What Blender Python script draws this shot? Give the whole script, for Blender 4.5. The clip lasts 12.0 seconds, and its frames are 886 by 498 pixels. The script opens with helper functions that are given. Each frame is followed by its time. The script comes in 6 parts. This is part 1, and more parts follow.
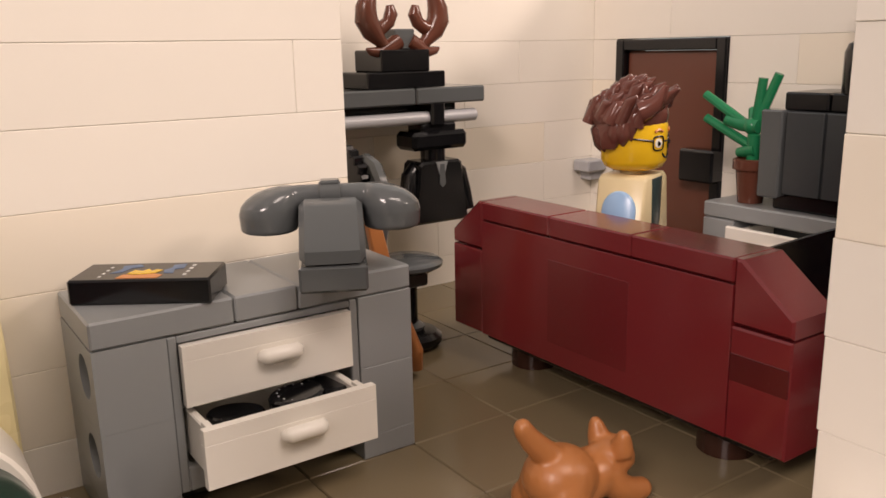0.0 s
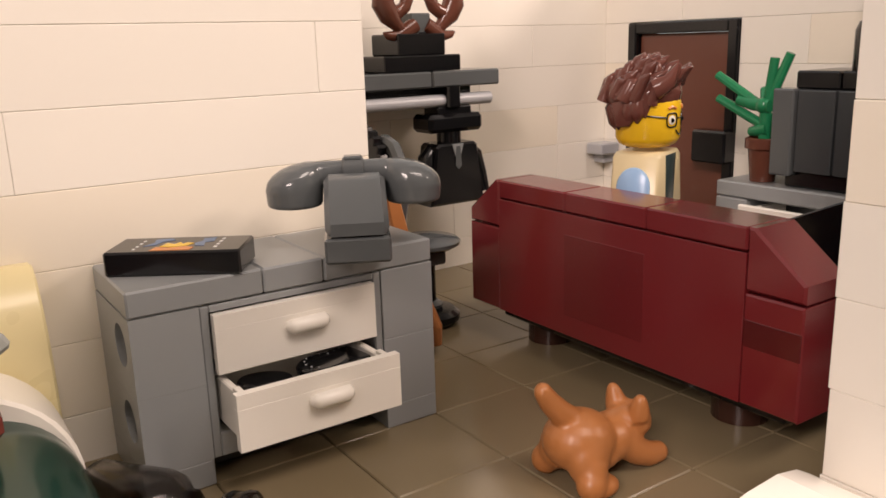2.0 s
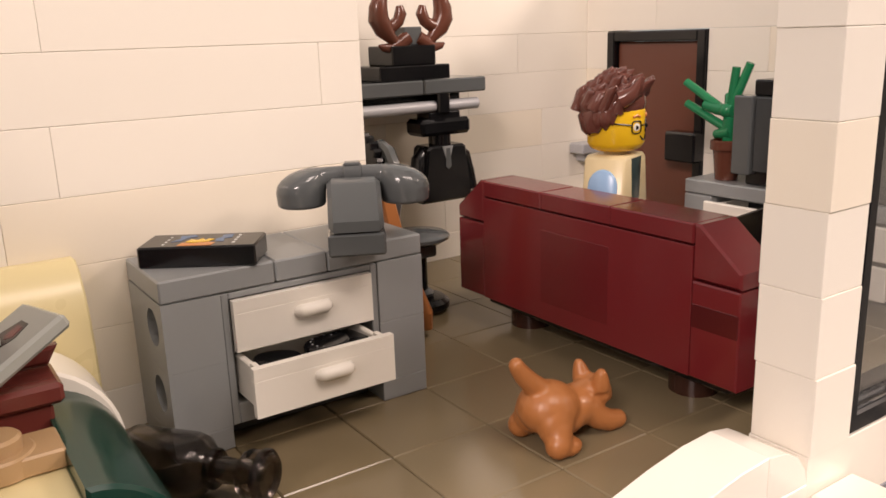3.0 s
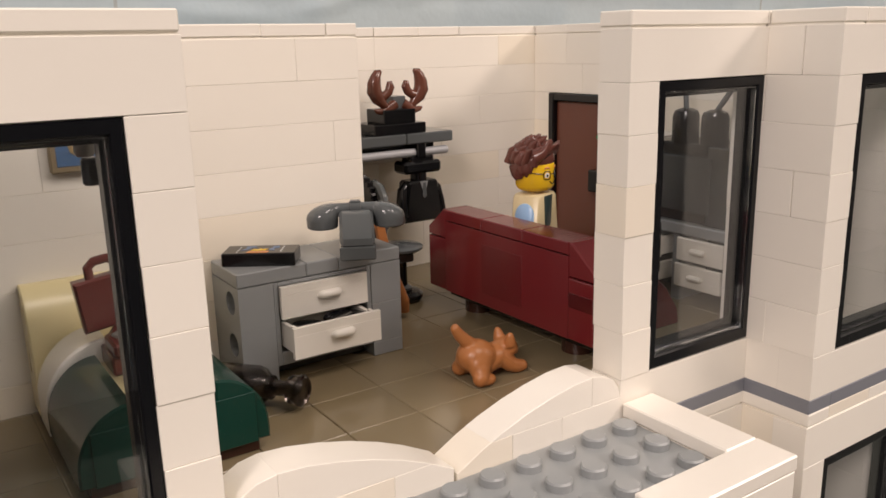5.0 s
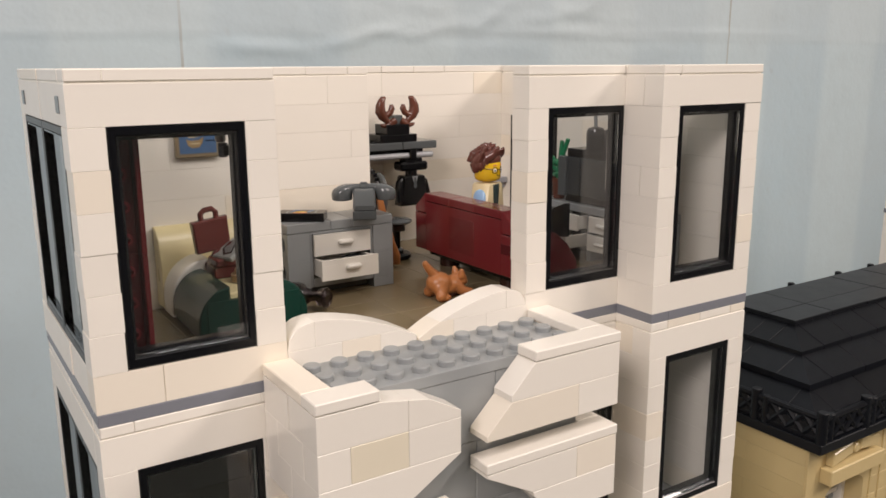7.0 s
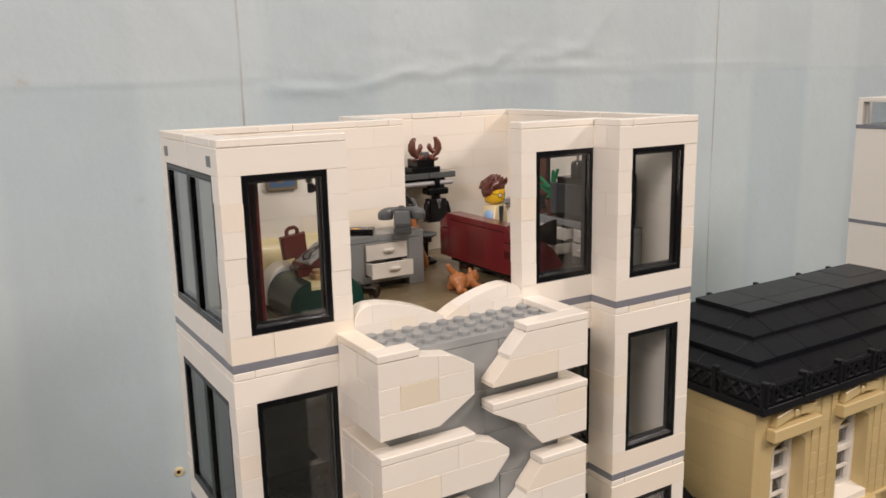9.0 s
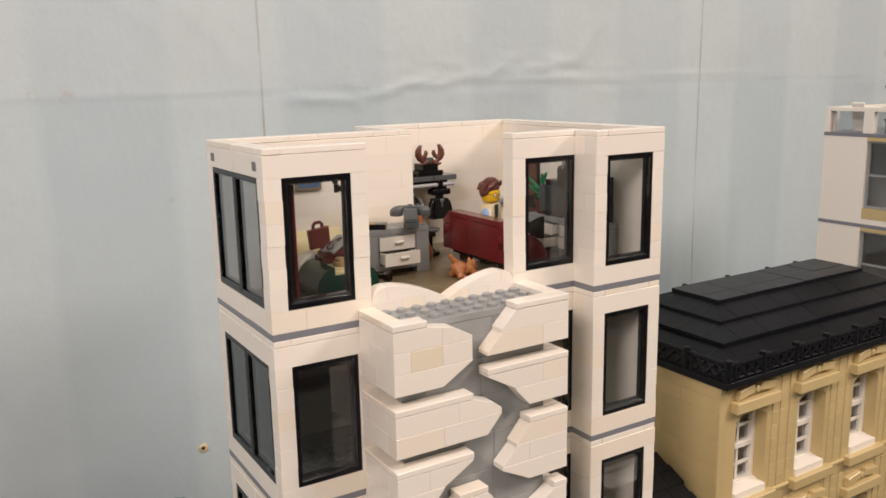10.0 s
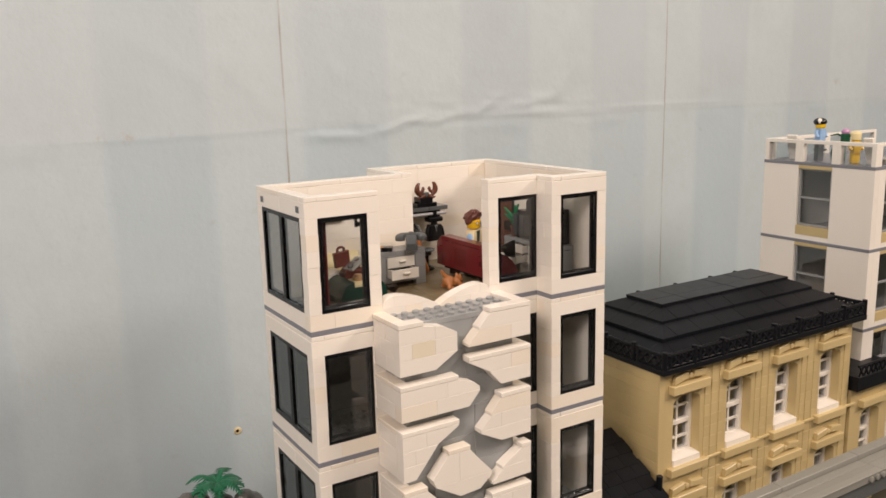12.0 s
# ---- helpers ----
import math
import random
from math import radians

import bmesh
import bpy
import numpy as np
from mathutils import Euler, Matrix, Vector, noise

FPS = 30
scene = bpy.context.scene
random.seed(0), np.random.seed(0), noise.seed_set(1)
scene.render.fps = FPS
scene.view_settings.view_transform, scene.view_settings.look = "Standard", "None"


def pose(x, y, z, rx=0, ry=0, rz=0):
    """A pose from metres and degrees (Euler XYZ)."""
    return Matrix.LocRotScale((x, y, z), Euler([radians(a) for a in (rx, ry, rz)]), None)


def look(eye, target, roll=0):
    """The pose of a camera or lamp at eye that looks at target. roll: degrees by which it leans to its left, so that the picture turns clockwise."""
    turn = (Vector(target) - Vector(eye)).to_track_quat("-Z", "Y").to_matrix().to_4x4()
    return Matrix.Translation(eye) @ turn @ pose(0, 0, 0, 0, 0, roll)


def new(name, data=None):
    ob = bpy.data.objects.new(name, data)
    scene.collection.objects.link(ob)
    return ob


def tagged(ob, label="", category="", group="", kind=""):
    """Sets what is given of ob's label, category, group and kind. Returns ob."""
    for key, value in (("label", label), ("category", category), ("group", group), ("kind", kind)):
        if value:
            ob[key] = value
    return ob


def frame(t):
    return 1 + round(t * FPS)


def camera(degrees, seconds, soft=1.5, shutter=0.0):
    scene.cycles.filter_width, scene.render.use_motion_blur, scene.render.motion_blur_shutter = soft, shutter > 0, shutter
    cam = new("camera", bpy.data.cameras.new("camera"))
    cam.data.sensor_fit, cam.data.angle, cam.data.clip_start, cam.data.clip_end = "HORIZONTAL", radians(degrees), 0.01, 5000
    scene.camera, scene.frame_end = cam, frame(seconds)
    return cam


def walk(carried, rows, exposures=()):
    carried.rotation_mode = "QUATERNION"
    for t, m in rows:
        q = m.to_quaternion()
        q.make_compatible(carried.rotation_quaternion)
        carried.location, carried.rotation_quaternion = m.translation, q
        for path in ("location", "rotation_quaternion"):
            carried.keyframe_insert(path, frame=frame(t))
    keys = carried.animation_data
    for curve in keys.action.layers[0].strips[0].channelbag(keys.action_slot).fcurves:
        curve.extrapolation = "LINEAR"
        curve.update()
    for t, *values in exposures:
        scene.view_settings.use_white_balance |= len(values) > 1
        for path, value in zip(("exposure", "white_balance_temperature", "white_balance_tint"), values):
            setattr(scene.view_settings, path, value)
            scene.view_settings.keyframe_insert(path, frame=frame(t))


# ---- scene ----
# One unit of the plan is a brick module of 8 mm; heights in the plan count from the upper room's window sill line.
U, GZ = 0.008, 43.2
cam = camera(56.47, 12.0, soft=1.58)
ROWS = [
    (0, 7.055, -4.074, 48.991, 12.559, 3.939, 46.646, -1.16),
    (0.5, 6.998, -4.126, 48.979, 12.486, 3.897, 46.630, -1.21),
    (1, 6.961, -4.352, 48.981, 12.418, 3.682, 46.601, -1.42),
    (1.5, 6.823, -4.299, 49.080, 12.241, 3.759, 46.690, -1.58),
    (2, 6.659, -4.359, 48.770, 12.046, 3.712, 46.351, -1.78),
    (2.5, 6.531, -4.856, 49.188, 11.934, 3.194, 46.739, -1.94),
    (3, 5.781, -5.992, 49.260, 11.174, 2.046, 46.751, -1.95),
    (5, 1.876, -13.254, 51.391, 7.303, -5.215, 48.960, -1.34),
    (5.5, 0.321, -15.098, 51.789, 5.723, -7.022, 49.423, -1.35),
    (6, -0.739, -18.166, 51.192, 4.639, -10.036, 48.961, -0.60),
    (6.5, -2.280, -21.495, 51.820, 3.060, -13.329, 49.628, -0.35),
    (7, -3.709, -24.525, 52.036, 1.589, -16.328, 49.858, -0.36),
    (7.5, -5.794, -27.704, 52.984, -0.554, -19.455, 50.863, -0.88),
    (9.5, -11.902, -37.481, 54.706, -6.802, -29.121, 52.683, -1.21),
    (10, -14.322, -41.106, 55.291, -9.208, -32.751, 53.284, -1.15),
    (10.5, -16.476, -44.486, 55.961, -11.348, -36.131, 53.987, -1.05),
    (11, -18.022, -47.624, 56.955, -12.896, -39.261, 55.009, -1.01),
    (11.5, -20.027, -51.090, 57.945, -14.894, -42.734, 55.989, -1.21),
    (12, -21.987, -54.981, 59.762, -16.879, -46.613, 57.794, -1.46),
]
EXPOSURES = [(0.0, -0.06, 6900, 15), (3.0, 0.06, 6900, 15), (5.0, -0.27, 6600, 11), (5.5, -0.35, 6550, 10), (6.0, -0.17, 6480, 10), (6.5, -0.12, 6400, 9), (7.5, -0.27, 6300, 9), (9.5, -0.17, 6600, 11), (12.0, -0.13, 6850, 12)]
walk(cam, [(t, look((ex * U, ey * U, ez * U), (tx * U, ty * U, tz * U), roll)) for t, ex, ey, ez, tx, ty, tz, roll in ROWS], EXPOSURES)

# ---- light: an indoor hobby room with ceiling lamps ----
world = bpy.data.worlds.new("world")
scene.world = world
world.use_nodes = True
world.node_tree.nodes["Background"].inputs[0].default_value = (0.9, 0.95, 1.0, 1)
world.node_tree.nodes["Background"].inputs[1].default_value = 0.05
scene.cycles.caustics_reflective = scene.cycles.caustics_refractive = False


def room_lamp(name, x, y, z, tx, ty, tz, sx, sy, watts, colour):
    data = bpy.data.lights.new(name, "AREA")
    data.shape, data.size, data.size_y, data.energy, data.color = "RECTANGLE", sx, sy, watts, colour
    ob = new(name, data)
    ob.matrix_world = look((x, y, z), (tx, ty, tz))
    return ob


room_lamp("ceiling_light", 1.55, -1.25, 1.50, 0.3, 0.0, 0.35, 0.62, 0.45, 33.5, (1.0, 0.85, 0.765))
room_lamp("ceiling_light", -1.05, -0.75, 1.25, 0.1, 0.0, 0.45, 0.45, 0.30, 13.5, (1.0, 0.86, 0.82))
# unseen low light, added for the tower's soft shadow on the sheet
room_lamp("added_low_light", -1.05, -0.70, 0.82, 0.1, 0.0, 0.42, 0.40, 0.30, 2.8, (1.0, 0.86, 0.82))
room_lamp("ceiling_light", 0.30, -0.80, 1.52, 0.32, -0.2, 0.0, 0.90, 0.30, 11.0, (1.0, 0.87, 0.80))


# ---- mesh helpers: plan units in, metres out ----
class Geo:
    def __init__(self):
        self.v, self.f, self.m, self.mi = [], [], [], 0

    def add(self, verts, faces):
        n = len(self.v)
        self.v += [tuple(p) for p in verts]
        self.f += [tuple(n + i for i in f) for f in faces]
        self.m += [self.mi] * len(faces)
        return self

    def use(self, index):
        self.mi = index
        return self

    def box(self, x0, x1, y0, y1, z0, z1, b=0.03):
        lo, hi = (x0, y0, z0), (x1, y1, z1)
        b = min(b, 0.45 * min(x1 - x0, y1 - y0, z1 - z0))
        vs, fs = [], []
        for c in range(8):
            s = [(c >> a) & 1 for a in range(3)]
            for a in range(3):
                p = [(hi[k] if s[k] else lo[k]) for k in range(3)]
                for k in range(3):
                    if k != a:
                        p[k] += -b if s[k] else b
                vs.append(p)
        for a in range(3):
            o, q = (a + 1) % 3, (a + 2) % 3
            for s in (0, 1):
                ring = [(s << a) | (i << o) | (j << q) for i, j in ((0, 0), (1, 0), (1, 1), (0, 1))]
                f = [3 * c + a for c in ring]
                fs.append(f if s else f[::-1])
            for i in (0, 1):
                for j in (0, 1):
                    c1 = (i << o) | (j << q)
                    c2 = c1 | (1 << a)
                    f = [3 * c1 + o, 3 * c2 + o, 3 * c2 + q, 3 * c1 + q]
                    fs.append(f if i ^ j else f[::-1])
        for c in range(8):
            f = [3 * c, 3 * c + 1, 3 * c + 2]
            odd = bin(c).count("1") % 2
            fs.append(f if odd else f[::-1])
        return self.add(vs, fs)

    def ring(self, axis, u0, u1, z0, z1, w0, sign, widths, profile):
        """A closed frame: the profile (share of the width, depth) runs round a rectangle; widths: sides, bottom, top."""
        side, low, top = widths
        corners = ((u0, z0, 1, 1), (u1, z0, -1, 1), (u1, z1, -1, -1), (u0, z1, 1, -1))
        vs, fs, n = [], [], len(profile)
        for u, z, du, dz in corners:
            for s, w in profile:
                a, c, y = u + du * s * side, z + dz * s * (low if dz > 0 else top), w0 + sign * w
                vs.append((a, y, c) if axis == "x" else (y, a, c))
        for i in range(4):
            j = (i + 1) % 4
            for k in range(n):
                m = (k + 1) % n
                fs.append((i * n + k, j * n + k, j * n + m, i * n + m))
        return self.add(vs, fs)

    def prism(self, poly, axis, lo, hi, b=0.03):
        n = len(poly)
        area = sum(poly[i][0] * poly[(i + 1) % n][1] - poly[(i + 1) % n][0] * poly[i][1] for i in range(n))
        if area < 0:
            poly = poly[::-1]
        inner = []
        for i in range(n):
            p, q, r = Vector(poly[i - 1]), Vector(poly[i]), Vector(poly[(i + 1) % n])
            d1, d2 = (q - p).normalized(), (r - q).normalized()
            n1, n2 = Vector((-d1.y, d1.x)), Vector((-d2.y, d2.x))
            k = n1 + n2
            s = b / max(0.35, 0.5 * k.length_squared)
            inner.append(q + k * s)
        place = {"x": lambda u, v, w: (w, u, v), "y": lambda u, v, w: (u, w, v), "z": lambda u, v, w: (u, v, w)}[axis]
        vs = []
        for ring, w in ((inner, lo), (poly, lo + b), (poly, hi - b), (inner, hi)):
            vs += [place(p[0], p[1], w) for p in ring]
        fs = [tuple(range(n))[::-1], tuple(range(3 * n, 4 * n))]
        for k in range(3):
            for i in range(n):
                j = (i + 1) % n
                fs.append((k * n + i, k * n + j, (k + 1) * n + j, (k + 1) * n + i))
        if axis == "y":
            fs = [f[::-1] for f in fs]
        return self.add(vs, fs)

    def lathe(self, profile, base, axis=(0, 0, 1), seg=24, squash=1.0):
        q = Vector((0, 0, 1)).rotation_difference(Vector(axis).normalized()).to_matrix()
        vs, fs, n = [], [], len(profile)
        for r, h in profile:
            for k in range(seg):
                a = 2 * math.pi * k / seg
                vs.append(Vector(base) + q @ Vector((r * math.cos(a), squash * r * math.sin(a), h)))
        for i in range(n - 1):
            for k in range(seg):
                j = (k + 1) % seg
                fs.append((i * seg + k, i * seg + j, (i + 1) * seg + j, (i + 1) * seg + k))
        fs.append(tuple(range(seg))[::-1])
        fs.append(tuple(range((n - 1) * seg, n * seg)))
        return self.add(vs, fs)

    def holed_box(self, x0, x1, y0, y1, z0, z1, cy, cz, r, depth, seg=32):
        """A block with a round blind hole in its low-x face."""
        n = len(self.v)
        vs = [(x, y, z) for x in (x0, x1) for y, z in ((y0, z0), (y1, z0), (y1, z1), (y0, z1))] + [(x0, cy, z0), (x0, cy, z1)]
        ring = [(cy + r * math.sin(2 * math.pi * k / seg), cz + r * math.cos(2 * math.pi * k / seg)) for k in range(seg)]
        vs += [(x0, a, b) for a, b in ring] + [(x0 + depth, a, b) for a, b in ring]
        c, d, h = 10, 10 + seg, seg // 2
        fs = [(4, 5, 6, 7), (0, 8, 1, 5, 4), (1, 2, 6, 5), (2, 9, 3, 7, 6), (3, 0, 4, 7)]
        fs.append((9, 2, 1, 8, *[c + k for k in range(h, -1, -1)]))
        fs.append((8, 0, 3, 9, c, *[c + k for k in range(seg - 1, h - 1, -1)]))
        fs += [(c + k, c + (k + 1) % seg, d + (k + 1) % seg, d + k) for k in range(seg)]
        fs.append(tuple(d + k for k in range(seg)))
        return self.add(vs, fs)

    def stud(self, x, y, z, r=0.3, h=0.21, seg=20):
        return self.lathe([(r, 0), (r, h - 0.04), (r - 0.04, h)], (x, y, z), seg=seg)

    def cyl(self, a, b, r, seg=16, c=0.04):
        d = Vector(b) - Vector(a)
        h = d.length
        c = min(c, 0.4 * r, 0.4 * h)
        return self.lathe([(r - c, 0), (r, c), (r, h - c), (r - c, h)], a, d, seg)

    def ball(self, c, r, seg=20, rings=12, turn=(0, 0, 0)):
        e = Euler([radians(a) for a in turn]).to_matrix()
        rr = r if isinstance(r, tuple) else (r, r, r)
        vs, fs = [], []
        for i in range(1, rings):
            th = math.pi * i / rings
            for k in range(seg):
                a = 2 * math.pi * k / seg
                vs.append(Vector(c) + e @ Vector((rr[0] * math.sin(th) * math.cos(a), rr[1] * math.sin(th) * math.sin(a), -rr[2] * math.cos(th))))
        low, top = len(vs), len(vs) + 1
        vs += [Vector(c) + e @ Vector((0, 0, -rr[2])), Vector(c) + e @ Vector((0, 0, rr[2]))]
        for i in range(rings - 2):
            for k in range(seg):
                j = (k + 1) % seg
                fs.append((i * seg + k, i * seg + j, (i + 1) * seg + j, (i + 1) * seg + k))
        for k in range(seg):
            j = (k + 1) % seg
            fs.append((low, j, k))
            fs.append((top, (rings - 2) * seg + k, (rings - 2) * seg + j))
        return self.add(vs, fs)

    def tube(self, pts, radii, seg=12, flat=1.0):
        pts = [Vector(p) for p in pts]
        n = len(pts)
        radii = radii if isinstance(radii, (list, tuple)) else [radii] * n
        t0 = (pts[1] - pts[0]).normalized()
        ref = Vector((0, 0, 1)) if abs(t0.z) < 0.9 else Vector((1, 0, 0))
        side = t0.cross(ref).normalized()
        vs, fs = [], []
        for i, p in enumerate(pts):
            t = (pts[min(i + 1, n - 1)] - pts[max(i - 1, 0)]).normalized()
            side = (side - t * side.dot(t)).normalized()
            up = side.cross(t)
            for k in range(seg):
                a = 2 * math.pi * k / seg
                vs.append(p + radii[i] * (math.cos(a) * side + flat * math.sin(a) * up))
        for i in range(n - 1):
            for k in range(seg):
                j = (k + 1) % seg
                fs.append((i * seg + k, i * seg + j, (i + 1) * seg + j, (i + 1) * seg + k))
        fs += [tuple(range(seg))[::-1], tuple(range((n - 1) * seg, n * seg))]
        return self.add(vs, fs)

    def mesh(self, name, mats, org=(0, 0, 0), smooth=True, angle=32):
        me = bpy.data.meshes.new(name)
        o = Vector(org)
        me.from_pydata([(Vector(p) - o) * U for p in self.v], [], self.f)
        for m in mats:
            me.materials.append(m)
        me.polygons.foreach_set("material_index", self.m)
        bm = bmesh.new()
        bm.from_mesh(me)
        bmesh.ops.recalc_face_normals(bm, faces=bm.faces)
        bm.to_mesh(me)
        bm.free()
        if smooth:
            me.polygons.foreach_set("use_smooth", [True] * len(me.polygons))
            me.set_sharp_from_angle(angle=radians(angle))
        me.update()
        return me


ORIGIN = {}


def thing(name, at, label, category, group="", kind="", rot=0.0, local=False):
    """An Empty at its base. Parts of a local thing are given round that base, others in plan places."""
    ob = new(name)
    ob.empty_display_size = 0.01
    ob.location = (at[0] * U, at[1] * U, (at[2] + GZ) * U)
    ob.rotation_euler = (0, 0, radians(rot))
    ORIGIN[ob.name] = (0.0, 0.0, 0.0) if local else tuple(at)
    return tagged(ob, label, category, group, kind)


def part(name, geo, mats, parent, label="", smooth=True, angle=32):
    mats = mats if isinstance(mats, (list, tuple)) else [mats]
    org = ORIGIN[parent.name]
    ob = new(name, geo.mesh(name, mats, org, smooth, angle))
    ob.parent = parent
    ORIGIN[ob.name] = org
    return tagged(ob, label)


def solo(name, geo, mats, at, label, category, group="", kind="", rot=0.0, local=False, smooth=True, angle=32):
    """A thing that is one mesh."""
    mats = mats if isinstance(mats, (list, tuple)) else [mats]
    org = (0, 0, 0) if local else at
    ob = new(name, geo.mesh(name, mats, org, smooth, angle))
    ob.location = (at[0] * U, at[1] * U, (at[2] + GZ) * U)
    ob.rotation_euler = (0, 0, radians(rot))
    ORIGIN[ob.name] = tuple(org)
    return tagged(ob, label, category, group, kind)


BLOCKS = {}
LOOSE = random.Random(21)


def block(name, parent, x0, x1, y0, y1, z0, z1, mat, gap=0.006, b=0.010, loose=1.0):
    """A brick, tile or panel as a piece of its own; alike ones share one mesh."""
    dims = tuple(round(v, 3) for v in (x1 - x0, y1 - y0, z1 - z0))
    key = (name, dims, mat.name, gap, b)
    if key not in BLOCKS:
        g = Geo().box(gap / 2, dims[0] - gap / 2, gap / 2, dims[1] - gap / 2, gap / 2, dims[2] - gap / 2, b)
        BLOCKS[key] = g.mesh(name, [mat], smooth=False)
    ob = new(name, BLOCKS[key])
    ob.parent = parent
    o = ORIGIN[parent.name]
    ob.location = ((x0 - o[0]) * U, (y0 - o[1]) * U, (z0 - o[2]) * U)
    if mat.name == "white_plastic":
        ob.location += Vector((LOOSE.uniform(-0.016, 0.016), LOOSE.uniform(-0.016, 0.016), 0)) * U * loose
        ob.rotation_euler = (LOOSE.uniform(-0.002, 0.002) * loose, LOOSE.uniform(-0.002, 0.002) * loose, LOOSE.uniform(-0.004, 0.004) * loose)
    return ob


def pieces(name, boxes, mats, parent, label="", b=0.02):
    """Plain slabs of one kind, each a part of its own."""
    return [part(name, Geo().box(*e, b), mats, parent, label, smooth=False) for e in boxes]


# ---- materials ----
def nodes_of(name):
    m = bpy.data.materials.new(name)
    m.use_nodes = True
    nt = m.node_tree
    return m, nt, nt.nodes["Principled BSDF"]


def mix_rgb(nt, fac, a, b, blend="MIX"):
    n = nt.nodes.new("ShaderNodeMix")
    n.data_type, n.blend_type = "RGBA", blend
    for sock, val in ((n.inputs[0], fac), (n.inputs[6], a), (n.inputs[7], b)):
        if hasattr(val, "is_linked"):
            nt.links.new(val, sock)
        elif isinstance(val, tuple):
            sock.default_value = (*val, 1) if len(val) == 3 else val
        else:
            sock.default_value = val
    return n.outputs[2]


def ramp(nt, src, lo, hi, a=0.0, b=1.0):
    n = nt.nodes.new("ShaderNodeMapRange")
    n.clamp = True
    nt.links.new(src, n.inputs[0])
    for i, v in enumerate((lo, hi, a, b)):
        n.inputs[i + 1].default_value = v
    return n.outputs[0]


def coords(nt, scale=(1, 1, 1), shuffle=True):
    tc = nt.nodes.new("ShaderNodeTexCoord")
    mp = nt.nodes.new("ShaderNodeMapping")
    mp.inputs["Scale"].default_value = scale
    nt.links.new(tc.outputs["Object"], mp.inputs[0])
    info = nt.nodes.new("ShaderNodeObjectInfo")
    if shuffle:
        mul = nt.nodes.new("ShaderNodeVectorMath")
        mul.operation = "SCALE"
        mul.inputs[0].default_value = (3.1, 5.7, 8.3)
        nt.links.new(info.outputs["Random"], mul.inputs["Scale"])
        nt.links.new(mul.outputs[0], mp.inputs["Location"])
    return mp.outputs[0], info.outputs["Random"]


def noise_tex(nt, vec, scale, detail=3.0, rough=0.55):
    n = nt.nodes.new("ShaderNodeTexNoise")
    n.inputs["Scale"].default_value, n.inputs["Detail"].default_value, n.inputs["Roughness"].default_value = scale, detail, rough
    nt.links.new(vec, n.inputs["Vector"])
    return n.outputs["Fac"]


def plastic(name, colour, rough=0.22, vary=0.06, odd=None, odd_share=0.06, bump=0.00002, dust=0.012, spec=0.5):
    """Moulded plastic: a nearly even tint, faint mould flow, fine handling scratches and a little dust."""
    m, nt, p = nodes_of(name)
    vec, rnd = coords(nt)
    cloud = noise_tex(nt, vec, 90, 2)
    grain = noise_tex(nt, vec, 1500, 3)
    dark = tuple(c * (1 - vary) for c in colour)
    light = tuple(min(1, c * (1 + vary)) for c in colour)
    col = mix_rgb(nt, rnd, dark, light)
    col = mix_rgb(nt, ramp(nt, cloud, 0.35, 0.7, 0, vary * 2), col, tuple(c * 0.9 for c in colour))
    if odd:
        col = mix_rgb(nt, ramp(nt, rnd, 1 - odd_share, 1 - odd_share + 0.001, 0, 0.8), col, odd)
    speck = ramp(nt, grain, 0.68, 0.76, 0, dust)
    col = mix_rgb(nt, speck, col, (0.75, 0.72, 0.68))
    nt.links.new(col, p.inputs["Base Color"])
    nt.links.new(ramp(nt, cloud, 0.1, 0.9, rough * 0.92, rough * 1.1), p.inputs["Roughness"])
    p.inputs["Specular IOR Level"].default_value = spec
    if bump:
        bp = nt.nodes.new("ShaderNodeBump")
        bp.inputs["Strength"].default_value, bp.inputs["Distance"].default_value = 0.25, bump
        nt.links.new(cloud, bp.inputs["Height"])
        nt.links.new(bp.outputs[0], p.inputs["Normal"])
    return m


def clear(name, tint, rough=0.0, ior=1.45):
    m, nt, p = nodes_of(name)
    p.inputs["Base Color"].default_value = (*tint, 1)
    p.inputs["Transmission Weight"].default_value = 1
    p.inputs["Roughness"].default_value, p.inputs["IOR"].default_value = rough, ior
    return m


def painted(name, colour, second, rough=0.6, big=3.0, small=60.0, bump=0.0005):
    """Walls, boards and floors of the room round the model."""
    m, nt, p = nodes_of(name)
    vec, _ = coords(nt, shuffle=False)
    a, b = noise_tex(nt, vec, big, 4), noise_tex(nt, vec, small, 4)
    col = mix_rgb(nt, ramp(nt, a, 0.35, 0.65), colour, second)
    col = mix_rgb(nt, ramp(nt, b, 0.5, 0.75, 0, 0.25), col, tuple(c * 0.8 for c in colour))
    nt.links.new(col, p.inputs["Base Color"])
    p.inputs["Roughness"].default_value = rough
    bp = nt.nodes.new("ShaderNodeBump")
    bp.inputs["Strength"].default_value, bp.inputs["Distance"].default_value = 0.4, bump
    nt.links.new(b, bp.inputs["Height"])
    nt.links.new(bp.outputs[0], p.inputs["Normal"])
    return m


